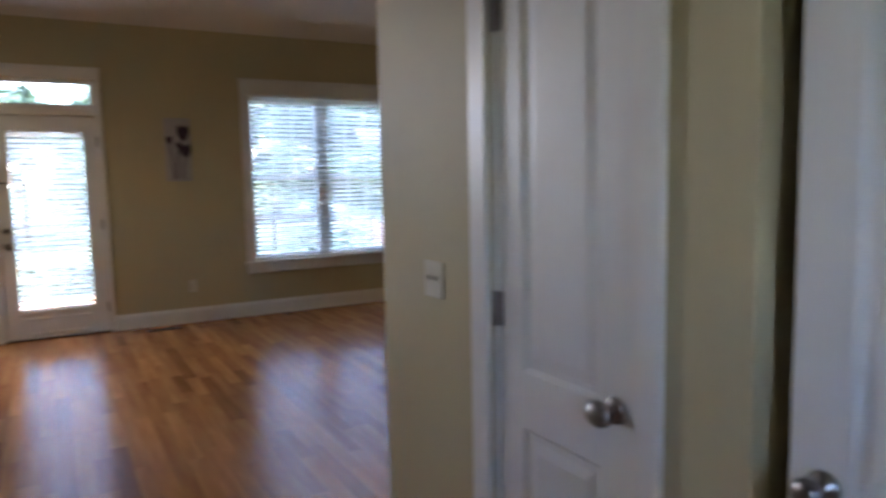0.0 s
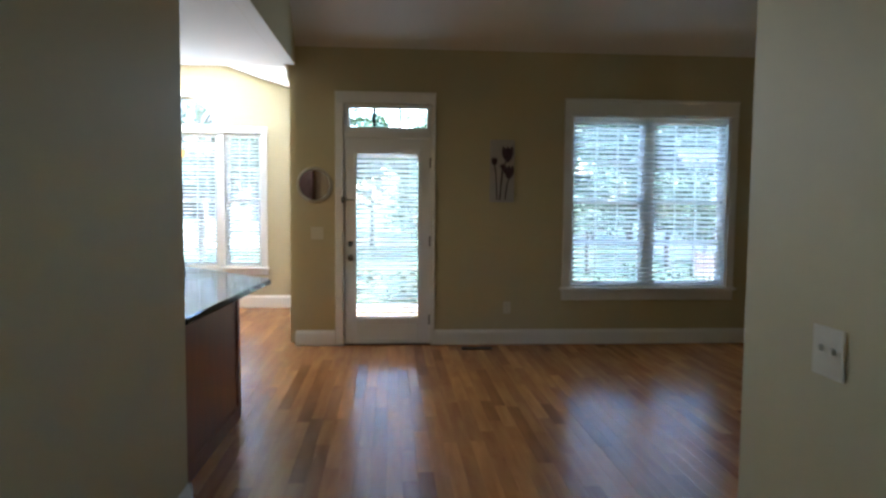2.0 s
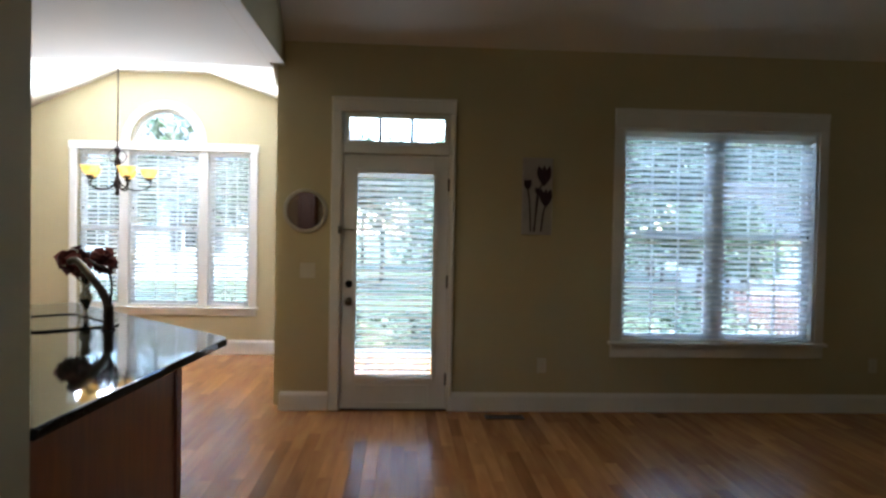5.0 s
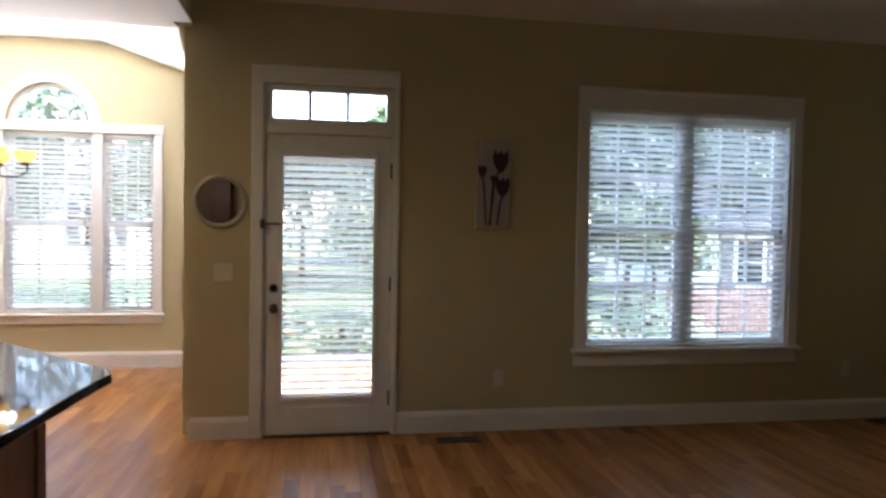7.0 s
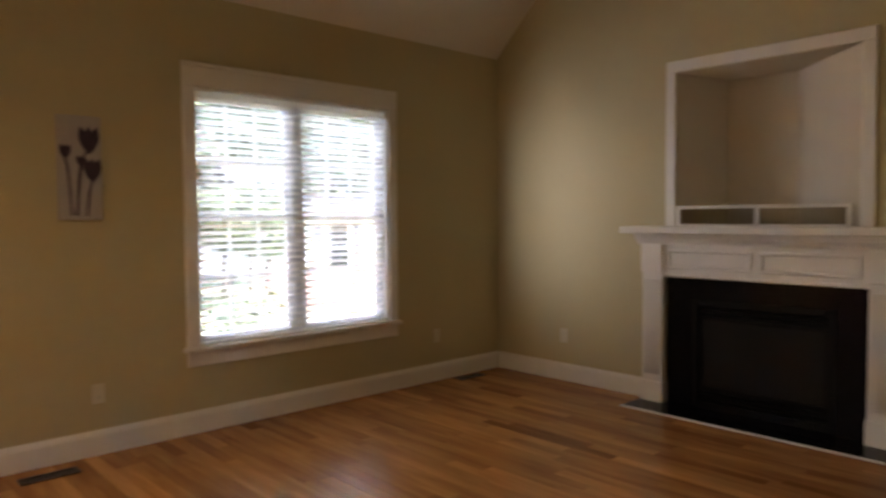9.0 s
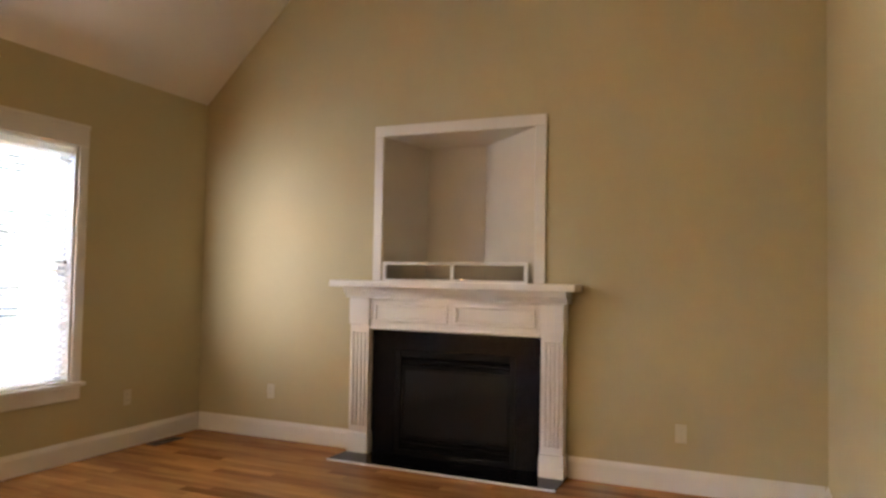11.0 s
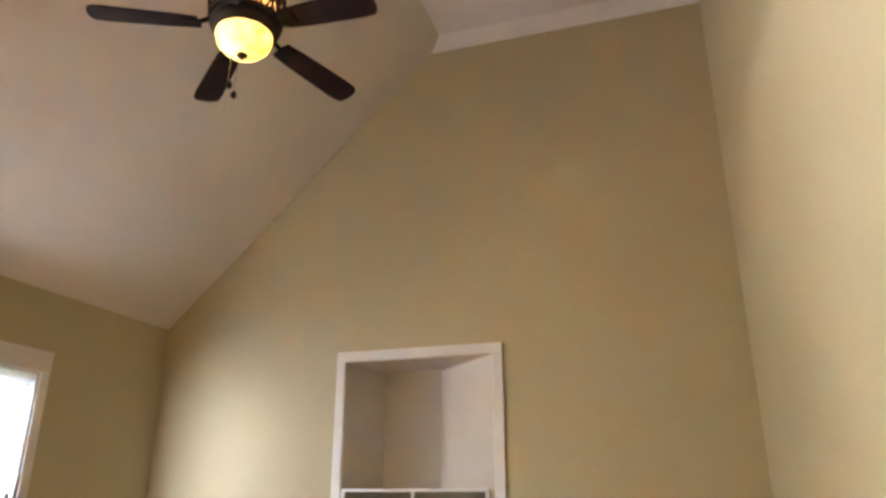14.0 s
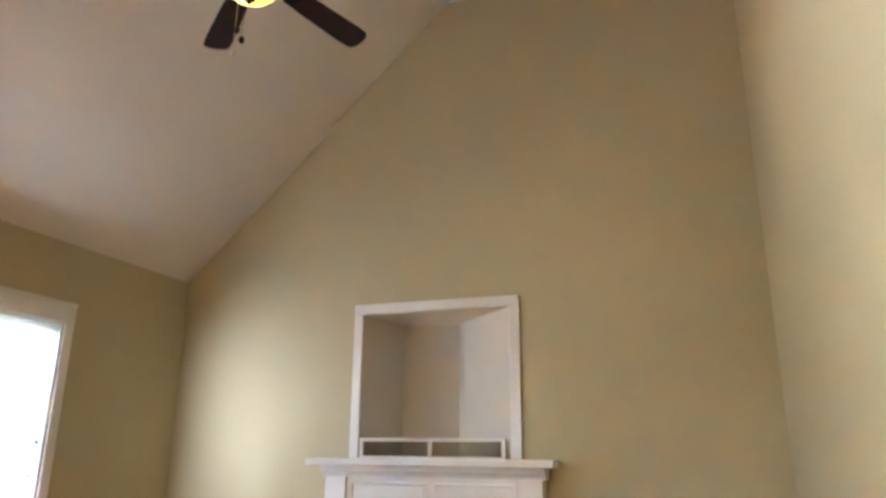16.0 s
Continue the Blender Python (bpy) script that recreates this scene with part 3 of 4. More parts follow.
part("door_stop", box_bm(-1.1915, -1.17, NORTH + 0.0575, NORTH + 0.1, 0.013, 1.999), TRIM, door)
part("door_stop", box_bm(-0.38, -0.3605, NORTH + 0.0575, NORTH + 0.1, 0.013, 1.999), TRIM, door)
slab = bmesh.new()
box_in(slab, sx0, -1.08, NORTH + 0.012, NORTH + 0.056, 0.012, 2.03, 0.002)
box_in(slab, -0.478, sx1, NORTH + 0.012, NORTH + 0.056, 0.012, 2.03, 0.002)
box_in(slab, -1.08, -0.478, NORTH + 0.0122, NORTH + 0.0558, 0.012, 0.265)
box_in(slab, -1.08, -0.478, NORTH + 0.0122, NORTH + 0.0558, 1.885, 2.03)
leaf = part("door_slab", slab, DOORP, door)
part("light_frame", frame_bars(bmesh.new(), -1.112, -0.446, 0.235, 1.915, NORTH + 0.002, NORTH + 0.0118, 0.034, 0.003), DOORP, leaf)
part("pane", box_bm(-1.079, -0.479, NORTH + 0.046, NORTH + 0.05, 0.266, 1.884), GLASS, leaf).visible_shadow = False
part("bottom_panel", frame_bars(bmesh.new(), -1.06, -0.50, 0.05, 0.2, NORTH + 0.006, NORTH + 0.0119, 0.014, 0.002), DOORP, leaf)
blind("white venetian blind with open slats on the garden door", -1.078, -0.480, 0.27, 1.882, NORTH + 0.022, 0.0465, 0.047, -36, "window blinds")
part("deadbolt", lathe(bmesh.new(), [(0, -0.03), (0.02, -0.028), (0.028, -0.016), (0.032, 0), (0, 0)][::-1], 20, (-1.135, NORTH + 0.012, 1.0), Matrix.Rotation(radians(-90), 4, "X") @ Matrix.Scale(-1, 4, (0, 0, 1))), PEWTER, leaf)
part("door_knob", lathe(bmesh.new(), [(0, 0.065), (0.02, 0.062), (0.029, 0.05), (0.027, 0.036), (0.013, 0.025), (0.012, 0.012), (0.032, 0.008), (0.033, 0), (0, 0)], 20, (-1.135, NORTH + 0.012, 0.865), Matrix.Rotation(radians(90), 4, "X")), PEWTER, leaf)
bm = box_bm(-1.225, -1.195, NORTH - 0.04, NORTH - 0.0245, 1.40, 1.46, bevel=0.003)
tube(bm, [(-1.21, NORTH - 0.042, 1.43), (-1.15, NORTH - 0.03, 1.432), (-1.10, NORTH - 0.012, 1.43)], 0.007, 8)
part("swing_latch", bm, PEWTER, door, "dark swing bar door latch")
for z in (0.25, 1.03, 1.80):
    part("hinge", tube(bmesh.new(), [(-0.361, NORTH + 0.006, z - 0.05), (-0.361, NORTH + 0.006, z + 0.05)], 0.008, 10), PEWTER, door)
part("threshold", box_bm(-1.2, -0.35, NORTH - 0.02, NORTH + 0.15, 0.0, 0.012, bevel=0.003), VENTM, door, "dark bronze threshold")


# ---- hall doors ----
def panel_door(parent, y0, y1, z0, z1, x, panels):
    """A leaf in the plane of the hall's wall whose panels are sunk, each with a raised field."""
    bm = bmesh.new()
    zs = [z0] + [v for p in panels for v in p] + [z1]
    st = 0.105
    box_in(bm, x, x + 0.035, y0, y0 + st, z0, z1, 0.002)
    box_in(bm, x, x + 0.035, y1 - st, y1, z0, z1, 0.002)
    for a, b in zip(zs[::2], zs[1::2]):
        box_in(bm, x + 0.0002, x + 0.0348, y0 + st, y1 - st, a, b)
    slab = part("door_slab", bm, DOORP, parent)
    for a, b in panels:
        m = bmesh.new()
        ya, yb = y0 + st, y1 - st
        rings = [(0, 0.001), (0.014, 0.011), (0.03, 0.011), (0.06, 0.004)]
        vs = [[m.verts.new((x + d, *p)) for p in ((ya + o, a + o), (yb - o, a + o), (yb - o, b - o), (ya + o, b - o))] for o, d in rings]
        for p, q in zip(vs, vs[1:]):
            for k in range(4):
                m.faces.new((p[k], p[(k + 1) % 4], q[(k + 1) % 4], q[k]))
        m.faces.new(vs[-1])
        bmesh.ops.recalc_face_normals(m, faces=m.faces[:])
        part("door_panel", m, DOORP, slab)
    return slab


closet = thing("door_2", "closed white two-panel closet door in the hall", "door", kind="structure")
panel_door(closet, 0.105, 0.625, 0.012, 2.04, HALL + 0.012, [(0.22, 0.735), (0.89, 1.93)])
part("casing", box_bm(HALL - 0.02, HALL - 0.001, 0.646, 0.735, 0, 2.061, bevel=0.005), TRIM, closet)
part("casing", box_bm(HALL - 0.02, HALL - 0.001, 0.0, 0.084, 0, 2.061, bevel=0.005), TRIM, closet)
part("head_casing", box_bm(HALL - 0.021, HALL - 0.001, 0.0, 0.735, 2.061, 2.15, bevel=0.005), TRIM, closet)
part("jamb", box_bm(HALL + 0.001, HALL + 0.11, 0.6265, 0.6445, 0, 2.059), TRIM, closet)
part("jamb", box_bm(HALL + 0.001, HALL + 0.11, 0.0855, 0.1035, 0, 2.059), TRIM, closet)
for z in (0.28, 1.05, 1.86):
    hb = tube(bmesh.new(), [(HALL - 0.002, 0.628, z - 0.05), (HALL - 0.002, 0.628, z + 0.05)], 0.008, 10)
    box_in(hb, HALL + 0.004, HALL + 0.0115, 0.606, 0.627, z - 0.048, z + 0.048)
    part("hinge", hb, NICKEL, closet)
kx, ky, kz = HALL + 0.012, 0.163, 0.885
out = Matrix.Rotation(radians(-90), 4, "Y")
knob = part("door_knob", lathe(bmesh.new(), [(0, 0.07), (0.014, 0.069), (0.025, 0.063), (0.031, 0.053), (0.03, 0.042), (0.021, 0.032), (0.013, 0.026), (0.012, 0.012)], 24, (kx, ky, kz), out @ Matrix.Scale(1.25, 4, (0, 1, 0))), NICKEL, closet, "satin nickel egg-shaped door knob")
part("rosette", lathe(bmesh.new(), [(0, 0.014), (0.02, 0.013), (0.03, 0.008), (0.033, 0.002), (0.033, 0), (0, 0)], 24, (kx, ky, kz), out), NICKEL, knob)
side = thing("door_3", "white door standing ajar in the hall", "door", kind="structure")
panel_door(side, -0.99, -0.262, 0.012, 2.04, HALL + 0.02, [(0.22, 0.735), (0.89, 1.93)])
for s, x in ((1, HALL + 0.02), (-1, HALL + 0.055)):
    part("door_knob", lathe(bmesh.new(), [(0, 0.06), (0.02, 0.057), (0.028, 0.046), (0.024, 0.034), (0.012, 0.024), (0.012, 0.01), (0.03, 0.006), (0.031, 0), (0, 0)], 18, (x, -0.325, 0.89), Matrix.Rotation(radians(-90 * s), 4, "Y")), NICKEL, side)


# ---- plates and registers ----
def plate(name, label, category, at, axis, w, h, kind):
    """A cover plate on a wall. axis: the way that it looks: '-y', '-x'."""
    p = thing(name, label, category, "cover plates", at)
    if axis == "-x":
        p.rotation_euler = (0, 0, radians(-90))
    part("cover", box_bm(-w / 2, w / 2, -0.006, -0.0005, -h / 2, h / 2, bevel=0.0022), PLASTIC, p)
    if kind == "outlet":
        for z in (-0.02, 0.02):
            part("receptacle", box_bm(-0.016, 0.016, -0.0085, -0.0055, z - 0.014, z + 0.014, bevel=0.003), PLASTIC, p)
            for x in (-0.006, 0.006):
                part("slot", box_bm(x - 0.001, x + 0.001, -0.0089, -0.0082, z - 0.004, z + 0.005), DARKHOLE, p)
    else:
        n = max(1, round(w / 0.046) - 1)
        for k in range(n):
            x = (k - (n - 1) / 2) * 0.046
            part("toggle", box_bm(x - 0.005, x + 0.005, -0.016, -0.0055, -0.002, 0.014, bevel=0.002), PLASTIC, p)
            part("toggle_slot", box_bm(x - 0.006, x + 0.006, -0.0068, -0.0055, -0.013, 0.0125), PLASTIC, p)
    return p


plate("wall_outlet", "cream duplex outlet low on the khaki wall below the picture", "outlet", (0.415, NORTH, 0.37), "-y", 0.072, 0.118, "outlet")
plate("wall_outlet", "cream duplex outlet low on the khaki wall near the corner", "outlet", (3.18, NORTH, 0.39), "-y", 0.072, 0.118, "outlet")
plate("wall_outlet", "cream duplex outlet low on the gable wall towards the window", "outlet", (EAST, 5.52, 0.39), "-x", 0.072, 0.118, "outlet")
plate("wall_outlet", "cream duplex outlet low on the gable wall beside the fireplace", "outlet", (EAST, 2.23, 0.38), "-x", 0.072, 0.118, "outlet")
plate("light_switch", "cream double switch plate beside the garden door", "switch", (-1.46, NORTH, 1.105), "-y", 0.118, 0.118, "switch")
plate("light_switch", "cream double switch plate on the hall wall", "switch", (HALL, 0.985, 1.09), "-x", 0.118, 0.118, "switch")


def register(label, x, y):
    r = thing("floor_register", label, "vent", "floor registers", (x, y, 0.002))
    part("frame", frame_bars(bmesh.new(), -0.15, 0.15, -0.055, 0.055, 0, 0.006, 0.016, 0.001), VENTM, r)
    for o in r.children:
        o.rotation_euler = (radians(-90), 0, 0)
        o.location = (0, 0, 0.007)
    part("backing", box_bm(-0.135, 0.135, -0.04, 0.04, -0.001, 0.001), DARKHOLE, r)
    for k in range(9):
        xx = -0.12 + k * 0.03
        part("louver", box_bm(xx - 0.004, xx + 0.004, -0.039, 0.039, 0.001, 0.005), VENTM, r)
    return r


register("brown metal floor register below the khaki wall", 0.09, 6.09)
register("brown metal floor register near the room's corner", 3.46, 6.17)


# ---- picture and mirror ----
pic = thing("canvas_picture", "narrow pale canvas print of three dark tulips", "picture", at=(0.345, NORTH, 1.725))
part("canvas", box_bm(-0.12, 0.12, -0.03, -0.002, -0.305, 0.305, bevel=0.004), CANVAS, pic)


def tulip(x, z, s, bend):
    bm = bmesh.new()
    for lean in (-1, 0, 1):
        pts = []
        for k in range(9):
            u = k / 8
            wdt = 0.36 * s * math.sin(math.pi * min(1, u * 1.15 + 0.05)) ** 0.8
            pts.append((lean * 0.28 * s * u + x + wdt * 0.5, z + s * (u - 0.4)))
        for k in range(8, -1, -1):
            u = k / 8
            wdt = 0.36 * s * math.sin(math.pi * min(1, u * 1.15 + 0.05)) ** 0.8
            pts.append((lean * 0.28 * s * u + x - wdt * 0.5, z + s * (u - 0.4)))
        d = 0.0308 + 0.0007 * (lean + 1)
        prism(bm, pts, "y", -d - 0.0004, -d)
    part("tulip_head", bm, INK, pic, "dark plum printed tulip")
    st = spline([(x, -0.0306, z - 0.35 * s), (x + bend * 0.5, -0.0306, z - 0.12), (x + bend, -0.0306, -0.28)], 6)
    part("tulip_stem", tube(bmesh.new(), st, 0.0065, 6), INK, pic)


tulip(0.05, 0.16, 0.185, -0.075)
tulip(-0.08, 0.09, 0.10, 0.03)
tulip(0.066, -0.015, 0.165, -0.035)
tulip(0.0, 0.04, 0.07, -0.02)

mir = thing("round_mirror", "round wall mirror in a silver frame beside the garden door, its reflection dimmed by a brown tint", "mirror", at=(-1.483, NORTH, 1.572))
rot = Matrix.Rotation(radians(90), 4, "X")
part("frame", lathe(bmesh.new(), [(0.143, 0.004), (0.145, 0.016), (0.149, 0.019), (0.154, 0.015), (0.161, 0.022), (0.17, 0.019), (0.173, 0.011), (0.173, 0.001), (0.143, 0.001)], 64, (0, 0, 0), rot), SILVERF, mir)
part("glass", lathe(bmesh.new(), [(0, 0.010), (0.1435, 0.010)], 64, (0, 0, 0), rot), MIRROR, mir)


# ---- fireplace ----
fp = thing("fireplace", "white fluted mantel with black granite surround and hearth", "fireplace")
FX = 3.86
FL, FR = 2.99, 4.69                      # outer sides of the legs
for y0, y1 in ((FL, 3.15), (4.525, FR)):
    leg = part("pilaster", box_bm(FX, EAST - 0.001, y0, y1, 0.165, 1.0, bevel=0.003), TRIM, fp)
    part("plinth", box_bm(FX - 0.014, EAST - 0.001, y0 - 0.01, y1 + 0.006, 0.0, 0.165, bevel=0.004), TRIM, leg)
    for k in range(4):
        yy = y0 + 0.032 + k * (y1 - y0 - 0.064) / 3
        part("flute", tube(bmesh.new(), [(FX - 0.001, yy, 0.22), (FX - 0.001, yy, 0.94)], 0.0095, 8), TRIM, leg)
    part("block", box_bm(FX - 0.016, EAST - 0.001, y0 - 0.006, y1 + 0.006, 1.0, 1.205, bevel=0.005), TRIM, leg)
part("frieze", box_bm(FX + 0.012, EAST - 0.001, 3.157, 4.518, 0.965, 1.205, bevel=0.002), TRIM, fp)
for y0, y1 in ((3.19, 3.81), (3.865, 4.485)):
    m = bmesh.new()
    for a, b, c, d in ((y0, y1, 1.025, 1.047), (y0, y1, 1.15, 1.172), (y0, y0 + 0.022, 1.047, 1.15), (y1 - 0.022, y1, 1.047, 1.15)):
        box_in(m, FX - 0.008, FX + 0.0115, a, b, c, d, 0.006)
    box_in(m, FX + 0.004, FX + 0.0116, y0 + 0.034, y1 - 0.034, 1.059, 1.138, 0.003)
    part("frieze_panel", m, TRIM, fp)
part("lintel_bead", box_bm(FX - 0.002, FX + 0.0118, 3.157, 4.518, 0.967, 0.99, bevel=0.004), TRIM, fp)
m = prism(bmesh.new(), [(EAST - 0.001, 1.206), (FX - 0.02, 1.206), (FX - 0.03, 1.225), (FX - 0.06, 1.25), (FX - 0.075, 1.278), (FX - 0.085, 1.29), (EAST - 0.001, 1.29)], "y", FL - 0.03, FR + 0.03)
part("bed_mould", m, TRIM, fp)
part("mantel_shelf", box_bm(3.735, EAST - 0.001, 2.885, 4.82, 1.2905, 1.342, bevel=0.008, segs=2), TRIM, fp)
m = box_bm(3.925, EAST - 0.001, 3.151, 3.345, 0.012, 0.966, bevel=0.0015)
box_in(m, 3.925, EAST - 0.001, 4.325, 4.524, 0.012, 0.966, 0.0015)
box_in(m, 3.9252, EAST - 0.0012, 3.345, 4.325, 0.815, 0.966)
part("granite_surround", m, SLATE, fp, "polished black granite surround")
part("hearth", box_bm(3.60, EAST - 0.001, 2.97, 4.705, 0.0, 0.011, bevel=0.002), SLATE, fp, "flush black granite hearth")
part("hearth_trim", box_bm(3.586, 3.5995, 2.97, 4.705, 0.0, 0.012, bevel=0.002), TRIM, fp, "thin white strip along the hearth")
for a in ((3.346, 3.396, 0.012, 0.814), (4.274, 4.324, 0.012, 0.814), (3.3965, 4.2735, 0.012, 0.062), (3.3965, 4.2735, 0.764, 0.814)):
    part("firebox_trim", box_bm(3.925, 3.95, *a, bevel=0.004), IRON, fp)
part("firebox_back", box_bm(3.962, 3.9685, 3.35, 4.32, 0.02, 0.81), IRON, fp)
part("firebox_glass", box_bm(3.945, 3.949, 3.42, 4.25, 0.17, 0.66), FIREGLASS, fp)
for k in range(3):
    for z0 in (0.685, 0.075):
        z = z0 + k * 0.032
        lv = part("louver", box_bm(-0.012, 0.012, 3.40, 4.27, -0.002, 0.002), IRON, fp)
        lv.location, lv.rotation_euler = (3.943, 0, z), (0, radians(35), 0)
for y0, y1 in ((3.397, 3.42), (4.25, 4.273)):
    part("glass_stile", box_bm(3.937, 3.956, y0, y1, 0.15, 0.68, bevel=0.002), IRON, fp)
for z0 in (0.15, 0.66):
    part("glass_rail", box_bm(3.936, 3.956, 3.397, 4.273, z0, z0 + 0.022, bevel=0.002), IRON, fp)

# recess above the mantel
NX = 4.57
plan = [(EAST + 0.002, 4.474), (NX, 4.37), (NX, 3.84), (EAST + 0.002, 3.236)]
m = bmesh.new()
out = [(EAST + 0.002, 4.62), (NX + 0.12, 4.52), (NX + 0.12, 3.72), (EAST + 0.002, 3.09)]
for i in range(3):
    prism(m, [plan[i], plan[i + 1], out[i + 1], out[i]], "z", 1.2, 2.62)
structure("niche_wall", m, NICHE, "white painted splayed sides of the recess above the mantel", "niche")
structure("niche_ceiling", prism(bmesh.new(), plan, "z", 2.482, 2.62), NICHE, "white ceiling of the recess above the mantel", "niche")
structure("niche_floor", prism(bmesh.new(), plan, "z", 1.2, 1.3445), NICHE, "white floor of the recess above the mantel", "niche")
cas = thing("niche_casing", "white moulded casing round the recess above the mantel", "trim", kind="structure")
part("casing", box_bm(EAST - 0.022, EAST - 0.001, 4.476, 4.555, 1.343, 2.483, bevel=0.005), TRIM, cas)
part("casing", box_bm(EAST - 0.022, EAST - 0.001, 3.152, 3.234, 1.343, 2.483, bevel=0.005), TRIM, cas)
part("head_casing", box_bm(EAST - 0.023, EAST - 0.001, 3.152, 4.555, 2.4835, 2.568, bevel=0.005), TRIM, cas)
rack = thing("media_shelf", "low white two-bay frame with smoked glass standing on the mantel", "shelf")
m = bmesh.new()
box_in(m, EAST - 0.02, EAST + 0.012, 3.285, 4.462, 1.470, 1.492, 0.002)
box_in(m, EAST - 0.02, EAST + 0.012, 3.285, 4.462, 1.3425, 1.358, 0.002)
for y in (3.285, 3.862, 4.438):
    box_in(m, EAST - 0.0195, EAST + 0.0115, y, y + 0.024, 1.358, 1.470)
part("shelf_frame", m, TRIM, rack)
for y0, y1 in ((3.31, 3.861), (3.887, 4.437)):
    part("smoked_pane", box_bm(EAST + 0.002, EAST + 0.005, y0, y1, 1.359, 1.469), SMOKE, rack)


# ---- ceiling fan ----
FC = Vector((0.985, 3.63, 3.458))
fan = thing("ceiling_fan", "dark bronze five-blade ceiling fan with a lit alabaster bowl", "ceiling fan", at=FC)
part("canopy", lathe(bmesh.new(), [(0, TOP - FC.z - 0.09), (0.03, TOP - FC.z - 0.085), (0.06, TOP - FC.z - 0.05), (0.072, TOP - FC.z - 0.0005), (0, TOP - FC.z - 0.0005)], 28), BRONZE, fan)
part("downrod", tube(bmesh.new(), [(0, 0, 0.25), (0, 0, TOP - FC.z - 0.06)], 0.0125, 12), BRONZE, fan)
part("upper_housing", lathe(bmesh.new(), [(0, 0.30), (0.02, 0.30), (0.028, 0.27), (0.05, 0.245), (0.12, 0.235), (0.15, 0.215), (0.158, 0.195), (0.15, 0.18), (0.10, 0.175), (0, 0.175)], 36), BRONZE, fan)
cage = part("filigree_cage", lathe(bmesh.new(), [(0.12, 0.012), (0.165, 0.02), (0.168, 0.032), (0.12, 0.04)], 36), BRONZE, fan)
rnd = random.Random(4)
for k in range(44):
    a0 = 2 * math.pi * k / 44
    a1 = a0 + rnd.uniform(-0.35, 0.35)
    am = a0 + rnd.uniform(-0.25, 0.25)
    pth = spline([((0.162) * math.cos(a0), 0.162 * math.sin(a0), 0.03), (0.172 * math.cos(am), 0.172 * math.sin(am), 0.105), (0.156 * math.cos(a1), 0.156 * math.sin(a1), 0.185)], 5)
    part("vine", tube(bmesh.new(), pth, 0.0058, 6), BRONZE, cage)
    if k % 2:
        q = spline([(0.17 * math.cos(am), 0.17 * math.sin(am), 0.10), (0.172 * math.cos(am + 0.16), 0.172 * math.sin(am + 0.16), 0.135), (0.165 * math.cos(am + 0.2), 0.165 * math.sin(am + 0.2), 0.17)], 4)
        part("vine", tube(bmesh.new(), q, 0.005, 6), BRONZE, cage)
part("amber_drum", lathe(bmesh.new(), [(0.112, 0.035), (0.124, 0.06), (0.126, 0.13), (0.116, 0.176)], 36), DRUM, fan, "lit amber glass drum")
part("motor_ring", lathe(bmesh.new(), [(0, 0.02), (0.15, 0.02), (0.16, 0.0), (0.15, -0.025), (0.128, -0.04), (0.12, -0.05), (0, -0.05)], 36), BRONZE, fan)
part("glass_bowl", lathe(bmesh.new(), [(0.126, -0.045), (0.128, -0.06), (0.118, -0.098), (0.088, -0.13), (0.045, -0.147), (0, -0.151)], 36), BOWL, fan, "lit cream and amber glass bowl")
part("finial", lathe(bmesh.new(), [(0, -0.145), (0.024, -0.147), (0.026, -0.155), (0.014, -0.163), (0.008, -0.175), (0, -0.178)], 18), BRONZE, fan)
for k in range(5):
    an = radians(-93.4 + 72 * k)
    arm = bmesh.new()
    tube(arm, spline([(0.13, 0, 0.04), (0.17, 0, 0.02), (0.22, 0, 0.0)], 4), 0.011, 8)
    box_in(arm, 0.19, 0.27, -0.04, 0.04, -0.006, 0.0, 0.002)
    ob = part("blade_arm", arm, IRON, fan)
    ob.rotation_euler, ob.location = (radians(-11), radians(4.5), an), (0, 0, 0)
    outline = [(0.205, -0.052), (0.30, -0.06), (0.58, -0.07), (0.635, -0.066), (0.652, -0.05), (0.66, -0.02), (0.66, 0.02), (0.652, 0.05), (0.635, 0.066), (0.58, 0.07), (0.30, 0.06), (0.205, 0.052)]
    ob = part("blade", prism(bmesh.new(), outline, "z", 0.0005, 0.0075), BLADE, fan)
    ob.rotation_euler, ob.location = (radians(-11), radians(4.5), an), (0, 0, 0)
for dx, dy, drop, mat, lab in ((-0.024, 0.032, 0.315, BRONZE, ""), (-0.01, 0.014, 0.36, BRONZE, ""), (-0.028, 0.038, 0.435, PLASTIC, "clear pull chain fob")):
    m = tube(bmesh.new(), [(dx, dy, -0.13), (dx, dy, -drop)], 0.0012, 5)
    lathe(m, [(0, 0.02), (0.011, 0.012), (0.014, -0.004), (0.008, -0.016), (0, -0.02)], 12, (dx, dy, -drop))
    part("pull_chain", m, mat, fan, lab)

# ---- chandelier ----
CC = Vector((-3.37, 7.42, 1.70))
ch = thing("chandelier", "dark bronze five-arm chandelier with lit amber glass cups", "chandelier", at=CC)
part("canopy", lathe(bmesh.new(), [(0, 1.41), (0.03, 1.412), (0.06, 1.43), (0.065, 1.4395), (0, 1.4395)], 20), BRONZE, ch)
part("rod", tube(bmesh.new(), [(0, 0, 0.45), (0, 0, 1.42)], 0.007, 8), BRONZE, ch)
part("stem", lathe(bmesh.new(), [(0, 0.0), (0.012, 0.005), (0.024, 0.03), (0.012, 0.055), (0.03, 0.085), (0.036, 0.12), (0.016, 0.17), (0.012, 0.26), (0.028, 0.30), (0.03, 0.33), (0.012, 0.36), (0.018, 0.40), (0.035, 0.425), (0.012, 0.46), (0, 0.47)], 18), BRONZE, ch)
